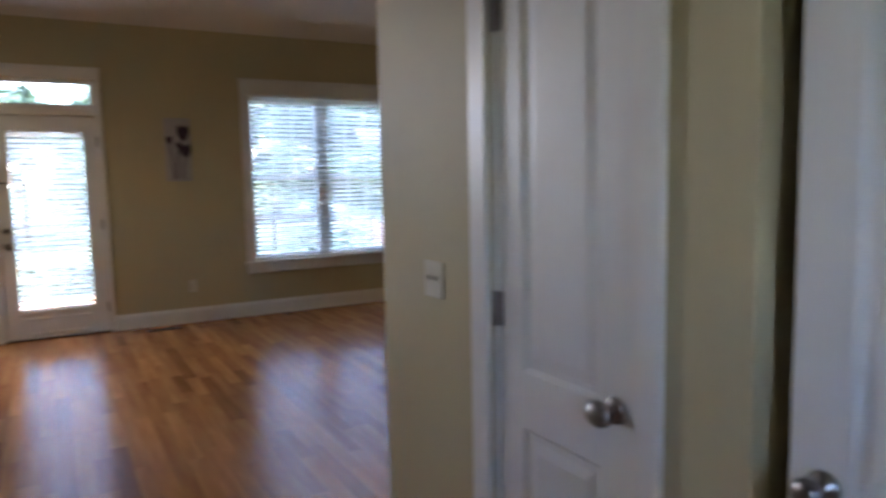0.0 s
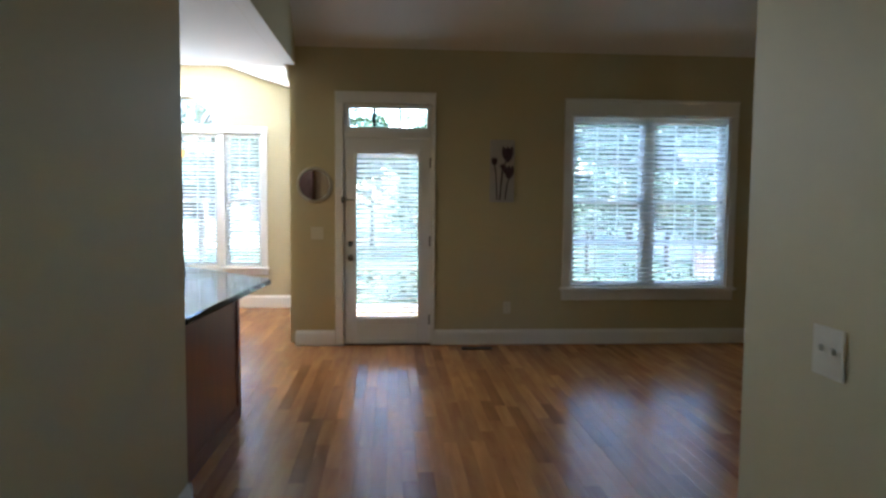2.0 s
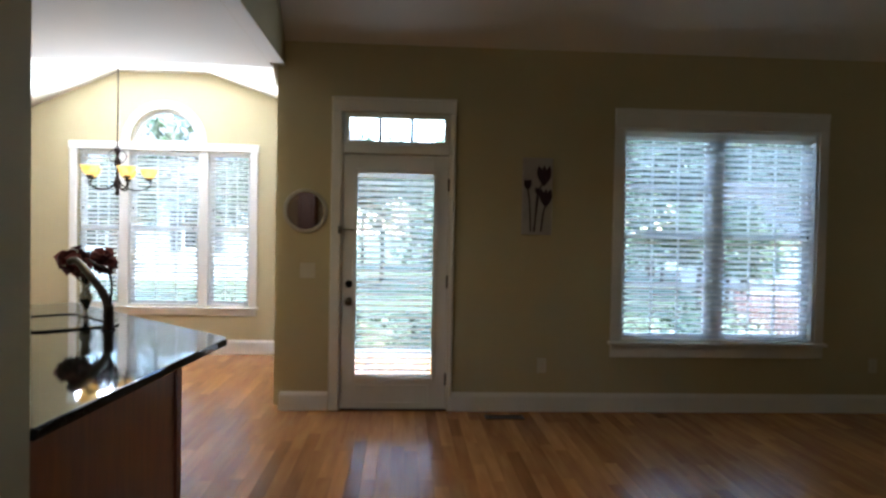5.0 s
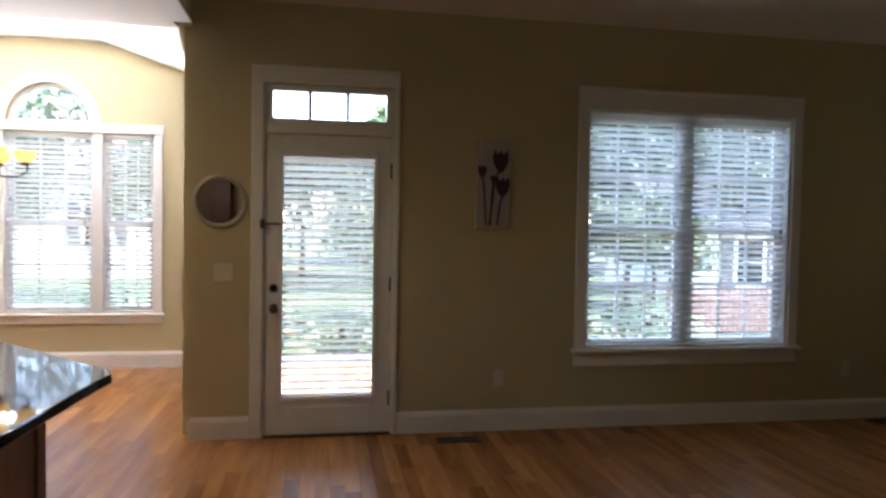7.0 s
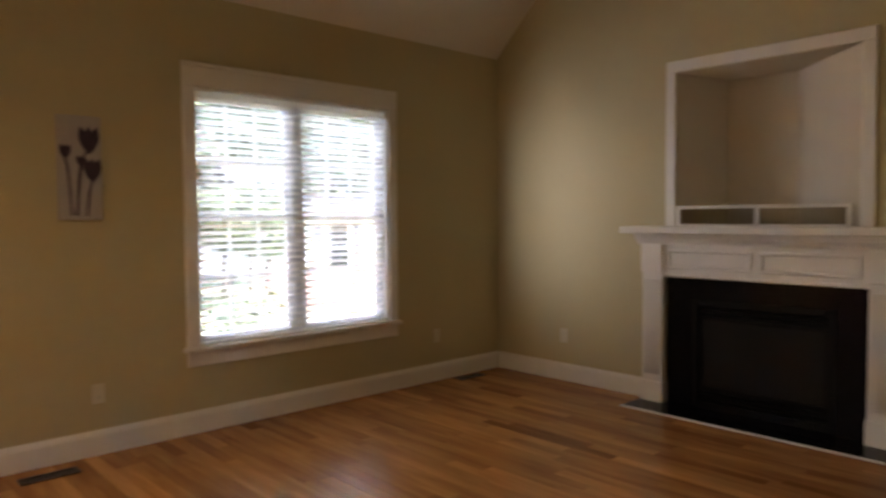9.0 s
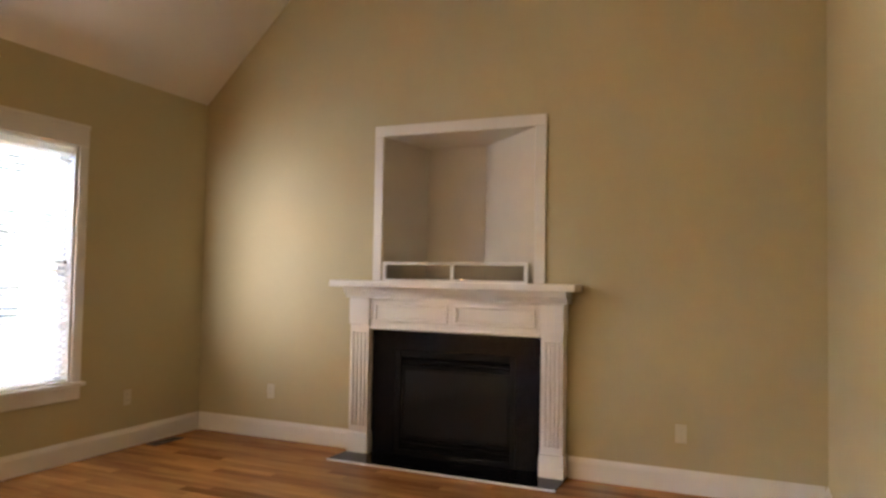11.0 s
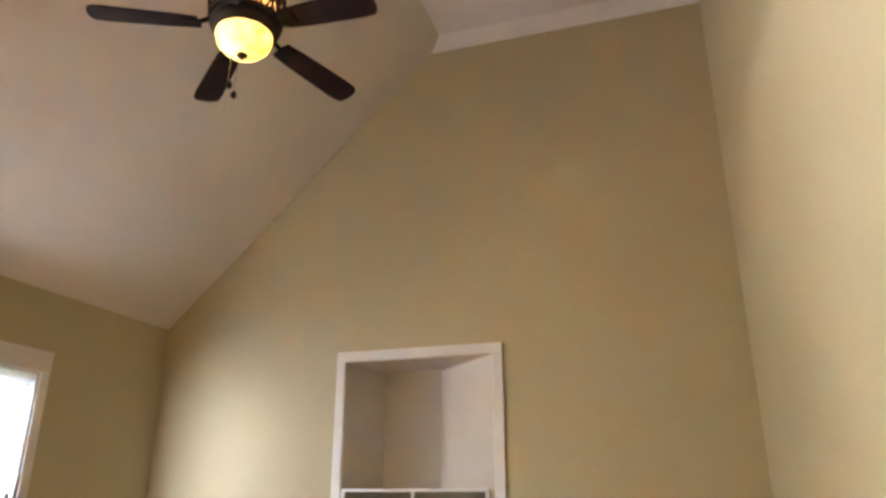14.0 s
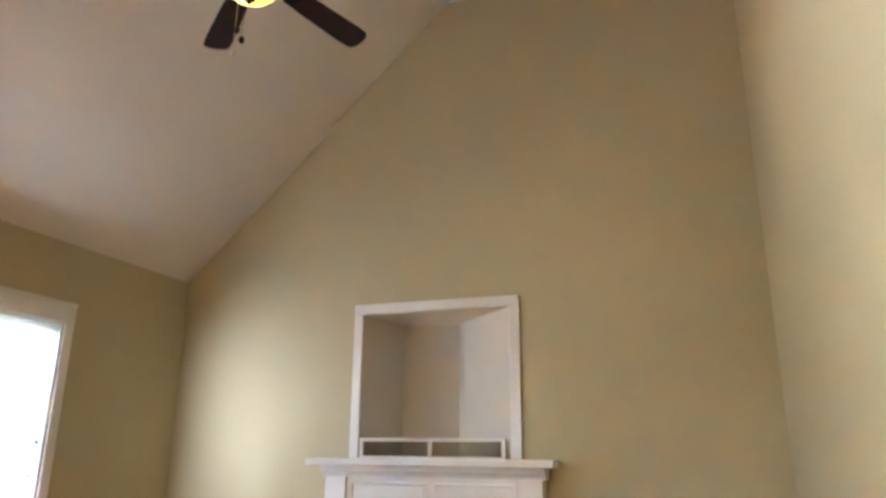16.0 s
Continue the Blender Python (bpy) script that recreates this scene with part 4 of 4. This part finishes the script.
for k in range(2):
    an = math.pi * k / 1 + 0.4
    c, s = math.cos(an), math.sin(an)
    part("scroll", tube(bmesh.new(), spline([(0.012 * c, 0.012 * s, 0.30), (0.06 * c, 0.06 * s, 0.33), (0.075 * c, 0.075 * s, 0.39), (0.03 * c, 0.03 * s, 0.43)], 6), 0.004, 6), BRONZE, ch)
for k in range(5):
    an = 2 * math.pi * k / 5 + 0.35
    c, s = math.cos(an), math.sin(an)
    pth = spline([(r * c, r * s, z) for r, z in ((0.02, 0.12), (0.09, 0.07), (0.19, 0.06), (0.27, 0.09), (0.285, 0.14), (0.27, 0.165))], 6)
    arm = part("arm", tube(bmesh.new(), pth, 0.007, 8), BRONZE, ch)
    part("socket", lathe(bmesh.new(), [(0, 0.15), (0.03, 0.155), (0.034, 0.165), (0.016, 0.185), (0, 0.185)], 16, (0.27 * c, 0.27 * s, 0)), BRONZE, arm)
    part("glass_cup", lathe(bmesh.new(), [(0.018, 0.175), (0.045, 0.185), (0.066, 0.21), (0.078, 0.25), (0.085, 0.262), (0.08, 0.262), (0.062, 0.215), (0.04, 0.19)], 20, (0.27 * c, 0.27 * s, 0)), AMBER, arm, "lit amber glass cup")

# kitchen downlight
dl = thing("downlight", "small lit recessed ceiling light in the kitchen", "ceiling light", at=(-2.49, 4.63, KITCHEN))
part("trim_ring", lathe(bmesh.new(), [(0.07, -0.0005), (0.095, -0.0005), (0.096, -0.006), (0.07, -0.009), (0.068, -0.003)], 28), TRIM, dl)
part("lens", lathe(bmesh.new(), [(0, -0.003), (0.069, -0.003)], 28), CAN, dl)


# ---- kitchen peninsula ----
pen = thing("peninsula_cabinet", "cherry wood peninsula cabinet with plain back panels", "cabinet")
dgx, dgy = -0.69, 0.724                                     # way of the slanting side
cab = [(-1.775, 2.60), (-1.745, 4.05), (-1.745 + 1.9 * dgx, 4.05 + 1.9 * dgy), (-1.745 + 1.9 * dgx - 0.60 * dgy, 4.05 + 1.9 * dgy + 0.60 * dgx), (-2.38, 3.80), (-2.40, 2.60)]
part("cabinet_body", prism(bmesh.new(), cab, "z", 0.0, 0.868), CHERRY, pen)
part("toe_board", prism(bmesh.new(), [(-1.774, 2.61), (-1.743, 4.05), (-1.731, 4.06), (-1.762, 2.61)], "z", 0.0, 0.085), CHERRY, pen)
part("corner_post", prism(bmesh.new(), [(-1.785, 4.0), (-1.735, 4.0), (-1.73, 4.05), (-1.765, 4.09), (-1.80, 4.08)], "z", 0.0, 0.867), CHERRY, pen)
upper = thing("wall_cabinet", "narrow cherry wood wall cabinet on the kitchen wall", "cabinet", at=(-2.36, -0.499, 1.4))
part("cabinet_body", box_bm(-0.15, 0.15, 0.0, 0.30, 0.0, 0.76, bevel=0.003), CHERRY, upper)
leafc = part("cabinet_door", frame_bars(bmesh.new(), -0.147, 0.147, 0.004, 0.756, 0.301, 0.32, 0.055, 0.003), CHERRY, upper)
part("door_panel", box_bm(-0.092, 0.092, 0.301, 0.31, 0.06, 0.70), CHERRY, leafc)
part("handle", tube(bmesh.new(), [(0.12, 0.335, 0.08), (0.12, 0.335, 0.18)], 0.005, 8), PEWTER, upper)
top = thing("countertop", "polished black granite countertop on the peninsula", "countertop")
ct = [(-1.65, 2.60), (-1.60, 3.3), (-1.55, 3.98), (-1.535, 4.09), (-1.56, 4.17), (-1.56 + 2.0 * dgx, 4.17 + 2.0 * dgy), (-1.56 + 2.0 * dgx - 0.98 * dgy, 4.17 + 2.0 * dgy + 0.98 * dgx), (-2.42, 3.78), (-2.42, 2.60)]
m = prism(bmesh.new(), ct, "z", 0.870, 0.905)
bmesh.ops.bevel(m, geom=[e for e in m.edges if abs(e.verts[0].co.z - e.verts[1].co.z) < 1e-4], offset=0.008, segments=3, affect="EDGES", profile=0.5)
part("granite_slab", m, GRANITE, top)
SK = Vector((-2.56, 4.58, 0.905))
sink = thing("kitchen_sink", "dark drop-in kitchen sink set at a slant in the countertop", "sink", at=SK)
m = bmesh.new()
loops = []
for half, z in ((0.27, 0.001), (0.27, 0.008), (0.255, 0.010), (0.24, 0.008), (0.235, 0.003), (0.1, 0.002)):
    loops.append([m.verts.new((sx * half * (1.25 if half > 0.2 else 1.2), sy * half * 0.82, z)) for sx, sy in ((-1, -0.8), (-0.85, -1), (0.85, -1), (1, -0.8), (1, 0.8), (0.85, 1), (-0.85, 1), (-1, 0.8))])
for a, b in zip(loops, loops[1:]):
    for k in range(8):
        m.faces.new((a[k], a[(k + 1) % 8], b[(k + 1) % 8], b[k]))
m.faces.new(loops[-1])
bmesh.ops.recalc_face_normals(m, faces=m.faces[:])
part("basin", m, SLATE, sink)
sink.rotation_euler = (0, 0, math.atan2(dgy, dgx))
fau = thing("kitchen_faucet", "tall bronze pull-out faucet with a looped lever beside the sink", "faucet", at=(-2.19, 4.36, 0.905))
m = lathe(bmesh.new(), [(0, 0.002), (0.034, 0.002), (0.034, 0.012), (0.026, 0.02), (0.025, 0.10), (0.022, 0.12), (0, 0.12)], 20)
part("body", m, BRONZE, fau)
part("spout", tube(bmesh.new(), spline([(0, 0, 0.09), (-0.03, 0.02, 0.17), (-0.13, 0.08, 0.27), (-0.22, 0.14, 0.335), (-0.27, 0.17, 0.33)], 6), [0.022] * 8 + [0.02] * 8 + [0.018] * 9, 14), PEWTER, fau, "dark bronze angled spout")
part("lever", tube(bmesh.new(), spline([(0.005, 0, 0.10), (0.015, 0.0, 0.22), (-0.01, 0.01, 0.30), (-0.07, 0.04, 0.32), (-0.13, 0.075, 0.345)], 6), 0.006, 8), BRONZE, fau)
vase = thing("flower_vase", "clear glass stem vase with dried dark red flowers", "vase", at=(-2.52, 4.86, 0.905))
part("vase_glass", lathe(bmesh.new(), [(0, 0.002), (0.035, 0.002), (0.036, 0.006), (0.012, 0.02), (0.014, 0.05), (0.034, 0.09), (0.036, 0.12), (0.02, 0.15), (0.024, 0.2), (0.03, 0.22)], 22), CHROME, vase)
rnd = random.Random(9)
for fx, fy, fz, fs in ((-0.06, 0.0, 0.315, 0.085), (0.07, 0.03, 0.33, 0.075), (0.0, -0.06, 0.285, 0.07), (0.13, -0.03, 0.305, 0.06), (-0.13, 0.04, 0.32, 0.06)):
    part("stem", tube(bmesh.new(), [(0, 0, 0.15), (fx * 0.6, fy * 0.6, fz * 0.8), (fx, fy, fz)], 0.003, 6), STEM, vase)
    m = bmesh.new()
    for k in range(26):
        u = Vector((rnd.gauss(0, 1), rnd.gauss(0, 1), rnd.gauss(0, 1))).normalized()
        w = u.orthogonal().normalized()
        w = Matrix.Rotation(rnd.uniform(0, 6.28), 3, u) @ w
        q = u.cross(w)
        c = Vector((fx, fy, fz)) + u * fs * rnd.uniform(0.35, 0.85)
        s = fs * 0.55
        vs = [m.verts.new(c + d) for d in (w * s, (q * 0.8 + u * 0.5) * s, -w * s, (-q * 0.8 + u * 0.35) * s)]
        m.faces.new(vs)
    part("flower", m, PETAL, vase)


# ---- garden ----
bm = bmesh.new()
bmesh.ops.create_grid(bm, x_segments=40, y_segments=40, size=400)
for v in bm.verts:
    v.co.z = -0.55
structure("ground", bm, GRASS, "mown green lawn reaching to the horizon", "lawn")
structure("patio", box_bm(-2.2, 4.5, NORTH + 0.17, 10.0, -0.5, -0.14, bevel=0.01), CONCRETE, "pale concrete patio behind the house", "patio")
structure("driveway", box_bm(-14, -2.6, 15.0, 19.0, -0.56, -0.53), CONCRETE, "pale concrete drive across the garden", "drive")


def tree(name, label, seed, height, spread, leaf_mat, leaves=2600, size=0.16):
    r = random.Random(seed)
    t = thing(name, label, "tree", "garden trees")
    bm = bmesh.new()
    tube(bm, spline([(0, 0, -0.1), (0.06, 0.03, height * 0.25), (-0.05, 0.05, height * 0.5), (0.04, 0, height * 0.8)], 4), [0.17 - 0.011 * k for k in range(13)], 9)
    part("trunk", bm, BARK, t)
    tips = []
    limb = bmesh.new()
    for k in range(11):
        an, z0 = r.uniform(0, 6.28), height * r.uniform(0.3, 0.72)
        ln = spread * r.uniform(0.5, 1.0) * (1.15 - z0 / height * 0.5)
        end = Vector((ln * math.cos(an), ln * math.sin(an), z0 + ln * r.uniform(0.35, 0.8)))
        mid = Vector((end.x * 0.5, end.y * 0.5, z0 + (end.z - z0) * 0.35))
        tube(limb, spline([(0, 0, z0), mid, end], 3), [0.07, 0.06, 0.05, 0.04, 0.032, 0.024, 0.012], 6)
        tips += [mid.lerp(end, 0.4), mid.lerp(end, 0.8), end]
    part("limbs", limb, BARK, t)
    tips.append(Vector((0, 0, height * 0.9)))
    vs, fs = [], []
    for k in range(leaves):
        c = r.choice(tips) + Vector((r.gauss(0, 1), r.gauss(0, 1), r.gauss(0, 0.8))) * spread * 0.17
        u = Vector((r.gauss(0, 1), r.gauss(0, 1), r.gauss(0, 1))).normalized()
        w = u.cross(Vector((r.gauss(0, 1), r.gauss(0, 1), r.gauss(0, 1)))).normalized()
        s = size * r.uniform(0.6, 1.3)
        b = len(vs)
        vs += [c + u * s, c + w * s * 0.45, c - u * s, c - w * s * 0.45]
        fs.append((b, b + 1, b + 2, b + 3))
    me = bpy.data.meshes.new("crown")
    me.from_pydata(vs, [], fs)
    me.materials.append(leaf_mat)
    o = new("crown", me)
    o.parent = t
    return t


ta = tree("garden_tree", "broad leafy garden tree with a brown trunk", 3, 7.5, 3.0, LEAFM)
ta.location = (12.5, 22, -0.55)
tb = tree("garden_tree", "light green leafy garden tree", 8, 4.6, 2.4, LEAF2)
tb.location = (1.2, 27, -0.55)
for k, (x, y, s, a) in enumerate(((2.6, 15.5, 0.55, 15), (4.6, 18, 0.42, 145), (7.5, 17.2, 0.5, 245), (-1.5, 28, 0.7, 40), (9.5, 34, 0.8, 120), (-10, 24, 0.7, 200), (14, 30, 0.9, 80), (3.0, 36, 0.85, 300), (-14, 36, 1.0, 10), (-6.5, 38, 0.9, 150), (19, 36, 1.0, 260), (-20, 30, 0.9, 70), (0.45, 16.0, 0.62, 30), (-6.3, 20.5, 0.8, 77), (3.5, 24.0, 1.5, 200), (8.0, 19.0, 0.42, 20), (7.0, 18.4, 0.62, 120))):
    copy_thing(ta if k % 2 else tb, pose(x, y, -0.55, 0, 0, a) @ Matrix.Scale(s, 4))


tc = tree("garden_tree", "tall dense dark tree at the end of the garden", 17, 9.0, 3.6, LEAFM, 5200, 0.3)
tc.location = (11.0, 33, -0.55)
for x, y, s, a in ((15.2, 34, 1.05, 60), (14.2, 30, 0.7, 200), (12.4, 30.5, 0.72, 90), (10.2, 29.5, 0.66, 15), (7.0, 35, 1.0, 280), (9.3, 39, 1.1, 130), (19.5, 33, 0.95, 150), (24.0, 35, 1.1, 250), (13.0, 39, 1.1, 20), (18.0, 40, 1.15, 310), (1.5, 37, 0.7, 100), (-2.8, 38, 0.75, 190), (-11.0, 44, 0.95, 33), (-16.5, 45, 1.0, 270)):
    copy_thing(tc, pose(x, y, -0.55, 0, 0, a) @ Matrix.Scale(s, 4))


def window_tree():
    """A slender tree beside the dining window whose bough crosses the half-round light."""
    r = random.Random(31)
    t = thing("garden_tree", "slender dark-leaved tree beside the dining window", "tree", "garden trees", (-2.05, 10.6, -0.55))
    part("trunk", tube(bmesh.new(), spline([(0, 0, -0.05), (0.04, 0.02, 1.4), (-0.02, 0, 2.6), (-0.1, 0.03, 3.6)], 4), [0.05 - 0.003 * k for k in range(13)], 8), BARK, t)
    bough = spline([(-0.04, 0.0, 2.9), (-0.7, -0.1, 3.25), (-1.35, -0.15, 3.42), (-1.75, -0.2, 3.55)], 6)
    part("bough", tube(bmesh.new(), bough, [0.03 - 0.0013 * k for k in range(19)], 6), BARK, t)
    vs, fs = [], []
    for k in range(900):
        c = r.choice(bough) if k % 3 else Vector((r.uniform(-0.5, 0.4), r.uniform(-0.3, 0.3), r.uniform(3.1, 3.9)))
        c = c + Vector((r.gauss(0, 0.07), r.gauss(0, 0.08), r.gauss(-0.03, 0.06)))
        u = Vector((r.gauss(0, 1), r.gauss(0, 1), r.gauss(0, 1))).normalized()
        w = u.cross(Vector((r.gauss(0, 1), r.gauss(0, 1), r.gauss(0, 1)))).normalized()
        d = 0.05 * r.uniform(0.6, 1.3)
        b = len(vs)
        vs += [c + u * d, c + w * d * 0.45, c - u * d, c - w * d * 0.45]
        fs.append((b, b + 1, b + 2, b + 3))
    me = bpy.data.meshes.new("crown")
    me.from_pydata(vs, [], fs)
    me.materials.append(LEAFM)
    new("crown", me).parent = t


window_tree()


def shrub(x, y, s, seed, mat):
    r = random.Random(seed)
    t = thing("shrub", "rounded green garden shrub", "shrub", "garden shrubs", (x, y, -0.55))
    vs, fs = [], []
    for k in range(700):
        u = Vector((r.gauss(0, 1), r.gauss(0, 1), abs(r.gauss(0, 1)))).normalized()
        c = u * s * r.uniform(0.55, 1.0) * (1 + 0.2 * math.sin(5 * u.x + seed) * math.cos(4 * u.y))
        w = u.orthogonal().normalized()
        w = Matrix.Rotation(r.uniform(0, 6.28), 3, u) @ w
        q = (u.cross(w) + u * r.uniform(-0.6, 0.6)).normalized()
        d = 0.07 * r.uniform(0.6, 1.3)
        b = len(vs)
        vs += [c + w * d, c + q * d * 0.5, c - w * d, c - q * d * 0.5]
        fs.append((b, b + 1, b + 2, b + 3))
    me = bpy.data.meshes.new("foliage")
    me.from_pydata(vs, [], fs)
    me.materials.append(mat)
    o = new("foliage", me)
    o.parent = t
    part("stems", tube(bmesh.new(), [(0, 0, -0.05), (0, 0, s * 0.6)], 0.03, 6), BARK, t)


for k, (x, y, s) in enumerate(((3.1, 11.3, 0.85), (4.1, 11.8, 0.95), (4.9, 12.5, 0.8), (-0.3, 10.9, 0.8), (-1.25, 11.3, 0.85), (0.7, 11.1, 0.75), (-3.2, 13.2, 0.8), (-4.4, 14.2, 0.9), (-5.6, 13.4, 0.7), (-2.4, 14.6, 0.7), (0.2, 12.6, 0.6))):
    shrub(x, y, s, k, LEAFM if k % 2 else LEAF2)


# garden fence of redwood pickets
def fence(label, x0, x1, y, h):
    f = thing("picket_fence", label, "fence", "", (x0, y, -0.55))
    n = int((x1 - x0) / 0.115)
    first = None
    for k in range(n):
        if first is None:
            bm = prism(bmesh.new(), [(-0.045, 0.04), (0.045, 0.04), (0.045, h - 0.05), (0, h), (-0.045, h - 0.05)], "y", -0.01, 0.01)
            first = o = part("picket", bm, BRICKM, f)
        else:
            o = new("picket", first.data)
            o.parent = f
        o.location = (0.05 + k * 0.115, 0, 0)
    for z in (0.3, h - 0.3):
        part("rail", box_bm(0, x1 - x0, 0.012, 0.05, z - 0.04, z + 0.04), BRICKM, f)
    for k in range(int((x1 - x0) / 2.2) + 1):
        part("post", box_bm(k * 2.2, k * 2.2 + 0.09, 0.051, 0.14, 0, h + 0.05, bevel=0.006), BRICKM, f)


fence("weathered redwood picket fence behind the patio", 5.6, 11.4, 13.6, 0.95)


def house(label, x, y, z, w, d, h, windows):
    hs = thing("neighbour_house", label, "house", "", (x, y, z))
    bm = bmesh.new()
    box_in(bm, -w / 2, w / 2, 0, d, 0, h)
    part("wall", bm, SIDING, hs)
    part("roof", prism(bmesh.new(), [(-0.4, h), (d / 2, h + d * 0.34), (d + 0.4, h), (d + 0.4, h + 0.12), (d / 2, h + d * 0.34 + 0.14), (-0.4, h + 0.12)], "x", -w / 2 - 0.4, w / 2 + 0.4), SHINGLE, hs)
    for wx, wz in windows:
        o = part("window", frame_bars(bmesh.new(), wx - 0.5, wx + 0.5, wz, wz + 1.5, -0.06, -0.001, 0.07), VINYL, hs)
        part("pane", box_bm(wx - 0.43, wx + 0.43, -0.03, -0.002, wz + 0.07, wz + 1.43), FARGLASS, o)
        part("muntin", box_bm(wx - 0.43, wx + 0.43, -0.04, -0.031, wz + 0.72, wz + 0.77), VINYL, o)
        for sx in (-0.75, 0.75):
            part("shutter", box_bm(wx + sx - 0.2, wx + sx + 0.2, -0.05, -0.001, wz, wz + 1.5, bevel=0.01), SHINGLE, hs)


house("cream neighbouring house with dark shingle roof and windows", 13.1, 20.5, -2.3, 7.4, 5, 3.7, ((-1.3, 2.05), (1.6, 2.05)))
house("cream neighbouring house across the drive with dark windows", -8.5, 27, -0.55, 11, 8, 3.4, ((-3.5, 1.1), (0.2, 1.1), (3.4, 1.1)))


# ---- floor: oak strips laid towards the garden ----
structure("floor_base", box_bm(DIN_W, EAST, -2.2, DIN_N, -0.12, -0.012), SUBFLOOR, "dark subfloor under the oak strips", "floor")
floor = thing("floor", "glossy oak strip floor with mixed tones", "floor", kind="structure")
W = 0.083


def strip_verts(x0, x1, y0, y1):
    c, d = 0.0006, 0.0006
    return [(x0, y0, -0.012), (x1, y0, -0.012), (x1, y1, -0.012), (x0, y1, -0.012),
            (x0, y0, -d), (x1, y0, -d), (x1, y1, -d), (x0, y1, -d),
            (x0 + c, y0 + c, 0), (x1 - c, y0 + c, 0), (x1 - c, y1 - c, 0), (x0 + c, y1 - c, 0)]


QUADS = [(4, 5, 9, 8), (5, 6, 10, 9), (6, 7, 11, 10), (7, 4, 8, 11), (8, 9, 10, 11), (0, 1, 5, 4), (1, 2, 6, 5), (2, 3, 7, 6), (3, 0, 4, 7)]
lengths = (0.45, 0.65, 0.85, 1.05, 1.3)
shared = {}
for ln in lengths:
    me = bpy.data.meshes.new("plank")
    me.from_pydata(strip_verts(-W / 2 + 0.00025, W / 2 - 0.00025, -ln / 2 + 0.00025, ln / 2 - 0.00025), [], QUADS)
    me.materials.append(PLANK)
    shared[ln] = me
rnd = random.Random(21)
vs, fs = [], []
x, single = DIN_W + W / 2, 0
while x < EAST:
    y = -2.2 - rnd.uniform(0, 0.8)
    while y < DIN_N:
        ln = rnd.choice(lengths)
        y0, y1 = max(y, -2.2), min(y + ln, DIN_N)
        y += ln
        if y1 - y0 < 0.03:
            continue
        if single < 300 and -1.62 < x < 1.5 and y0 > 2.0 and y1 < NORTH - 0.1 and y1 - y0 > ln - 0.01:
            o = new("plank", shared[ln])
            o.parent = floor
            o.location = (x, (y0 + y1) / 2, rnd.uniform(-0.0004, 0))
            single += 1
        else:
            b = len(vs)
            dz = rnd.uniform(-0.0004, 0)
            vs += [(p[0], p[1], p[2] + dz) for p in strip_verts(x - W / 2 + 0.00025, min(x + W / 2 - 0.00025, EAST), y0 + 0.00025, y1 - 0.00025)]
            fs += [tuple(b + q for q in f) for f in QUADS]
    x += W
me = bpy.data.meshes.new("strips")
me.from_pydata(vs, [], fs)
me.materials.append(PLANKS)
rest = new("strips", me)
rest.parent = floor
tagged(rest, kind="stuff")
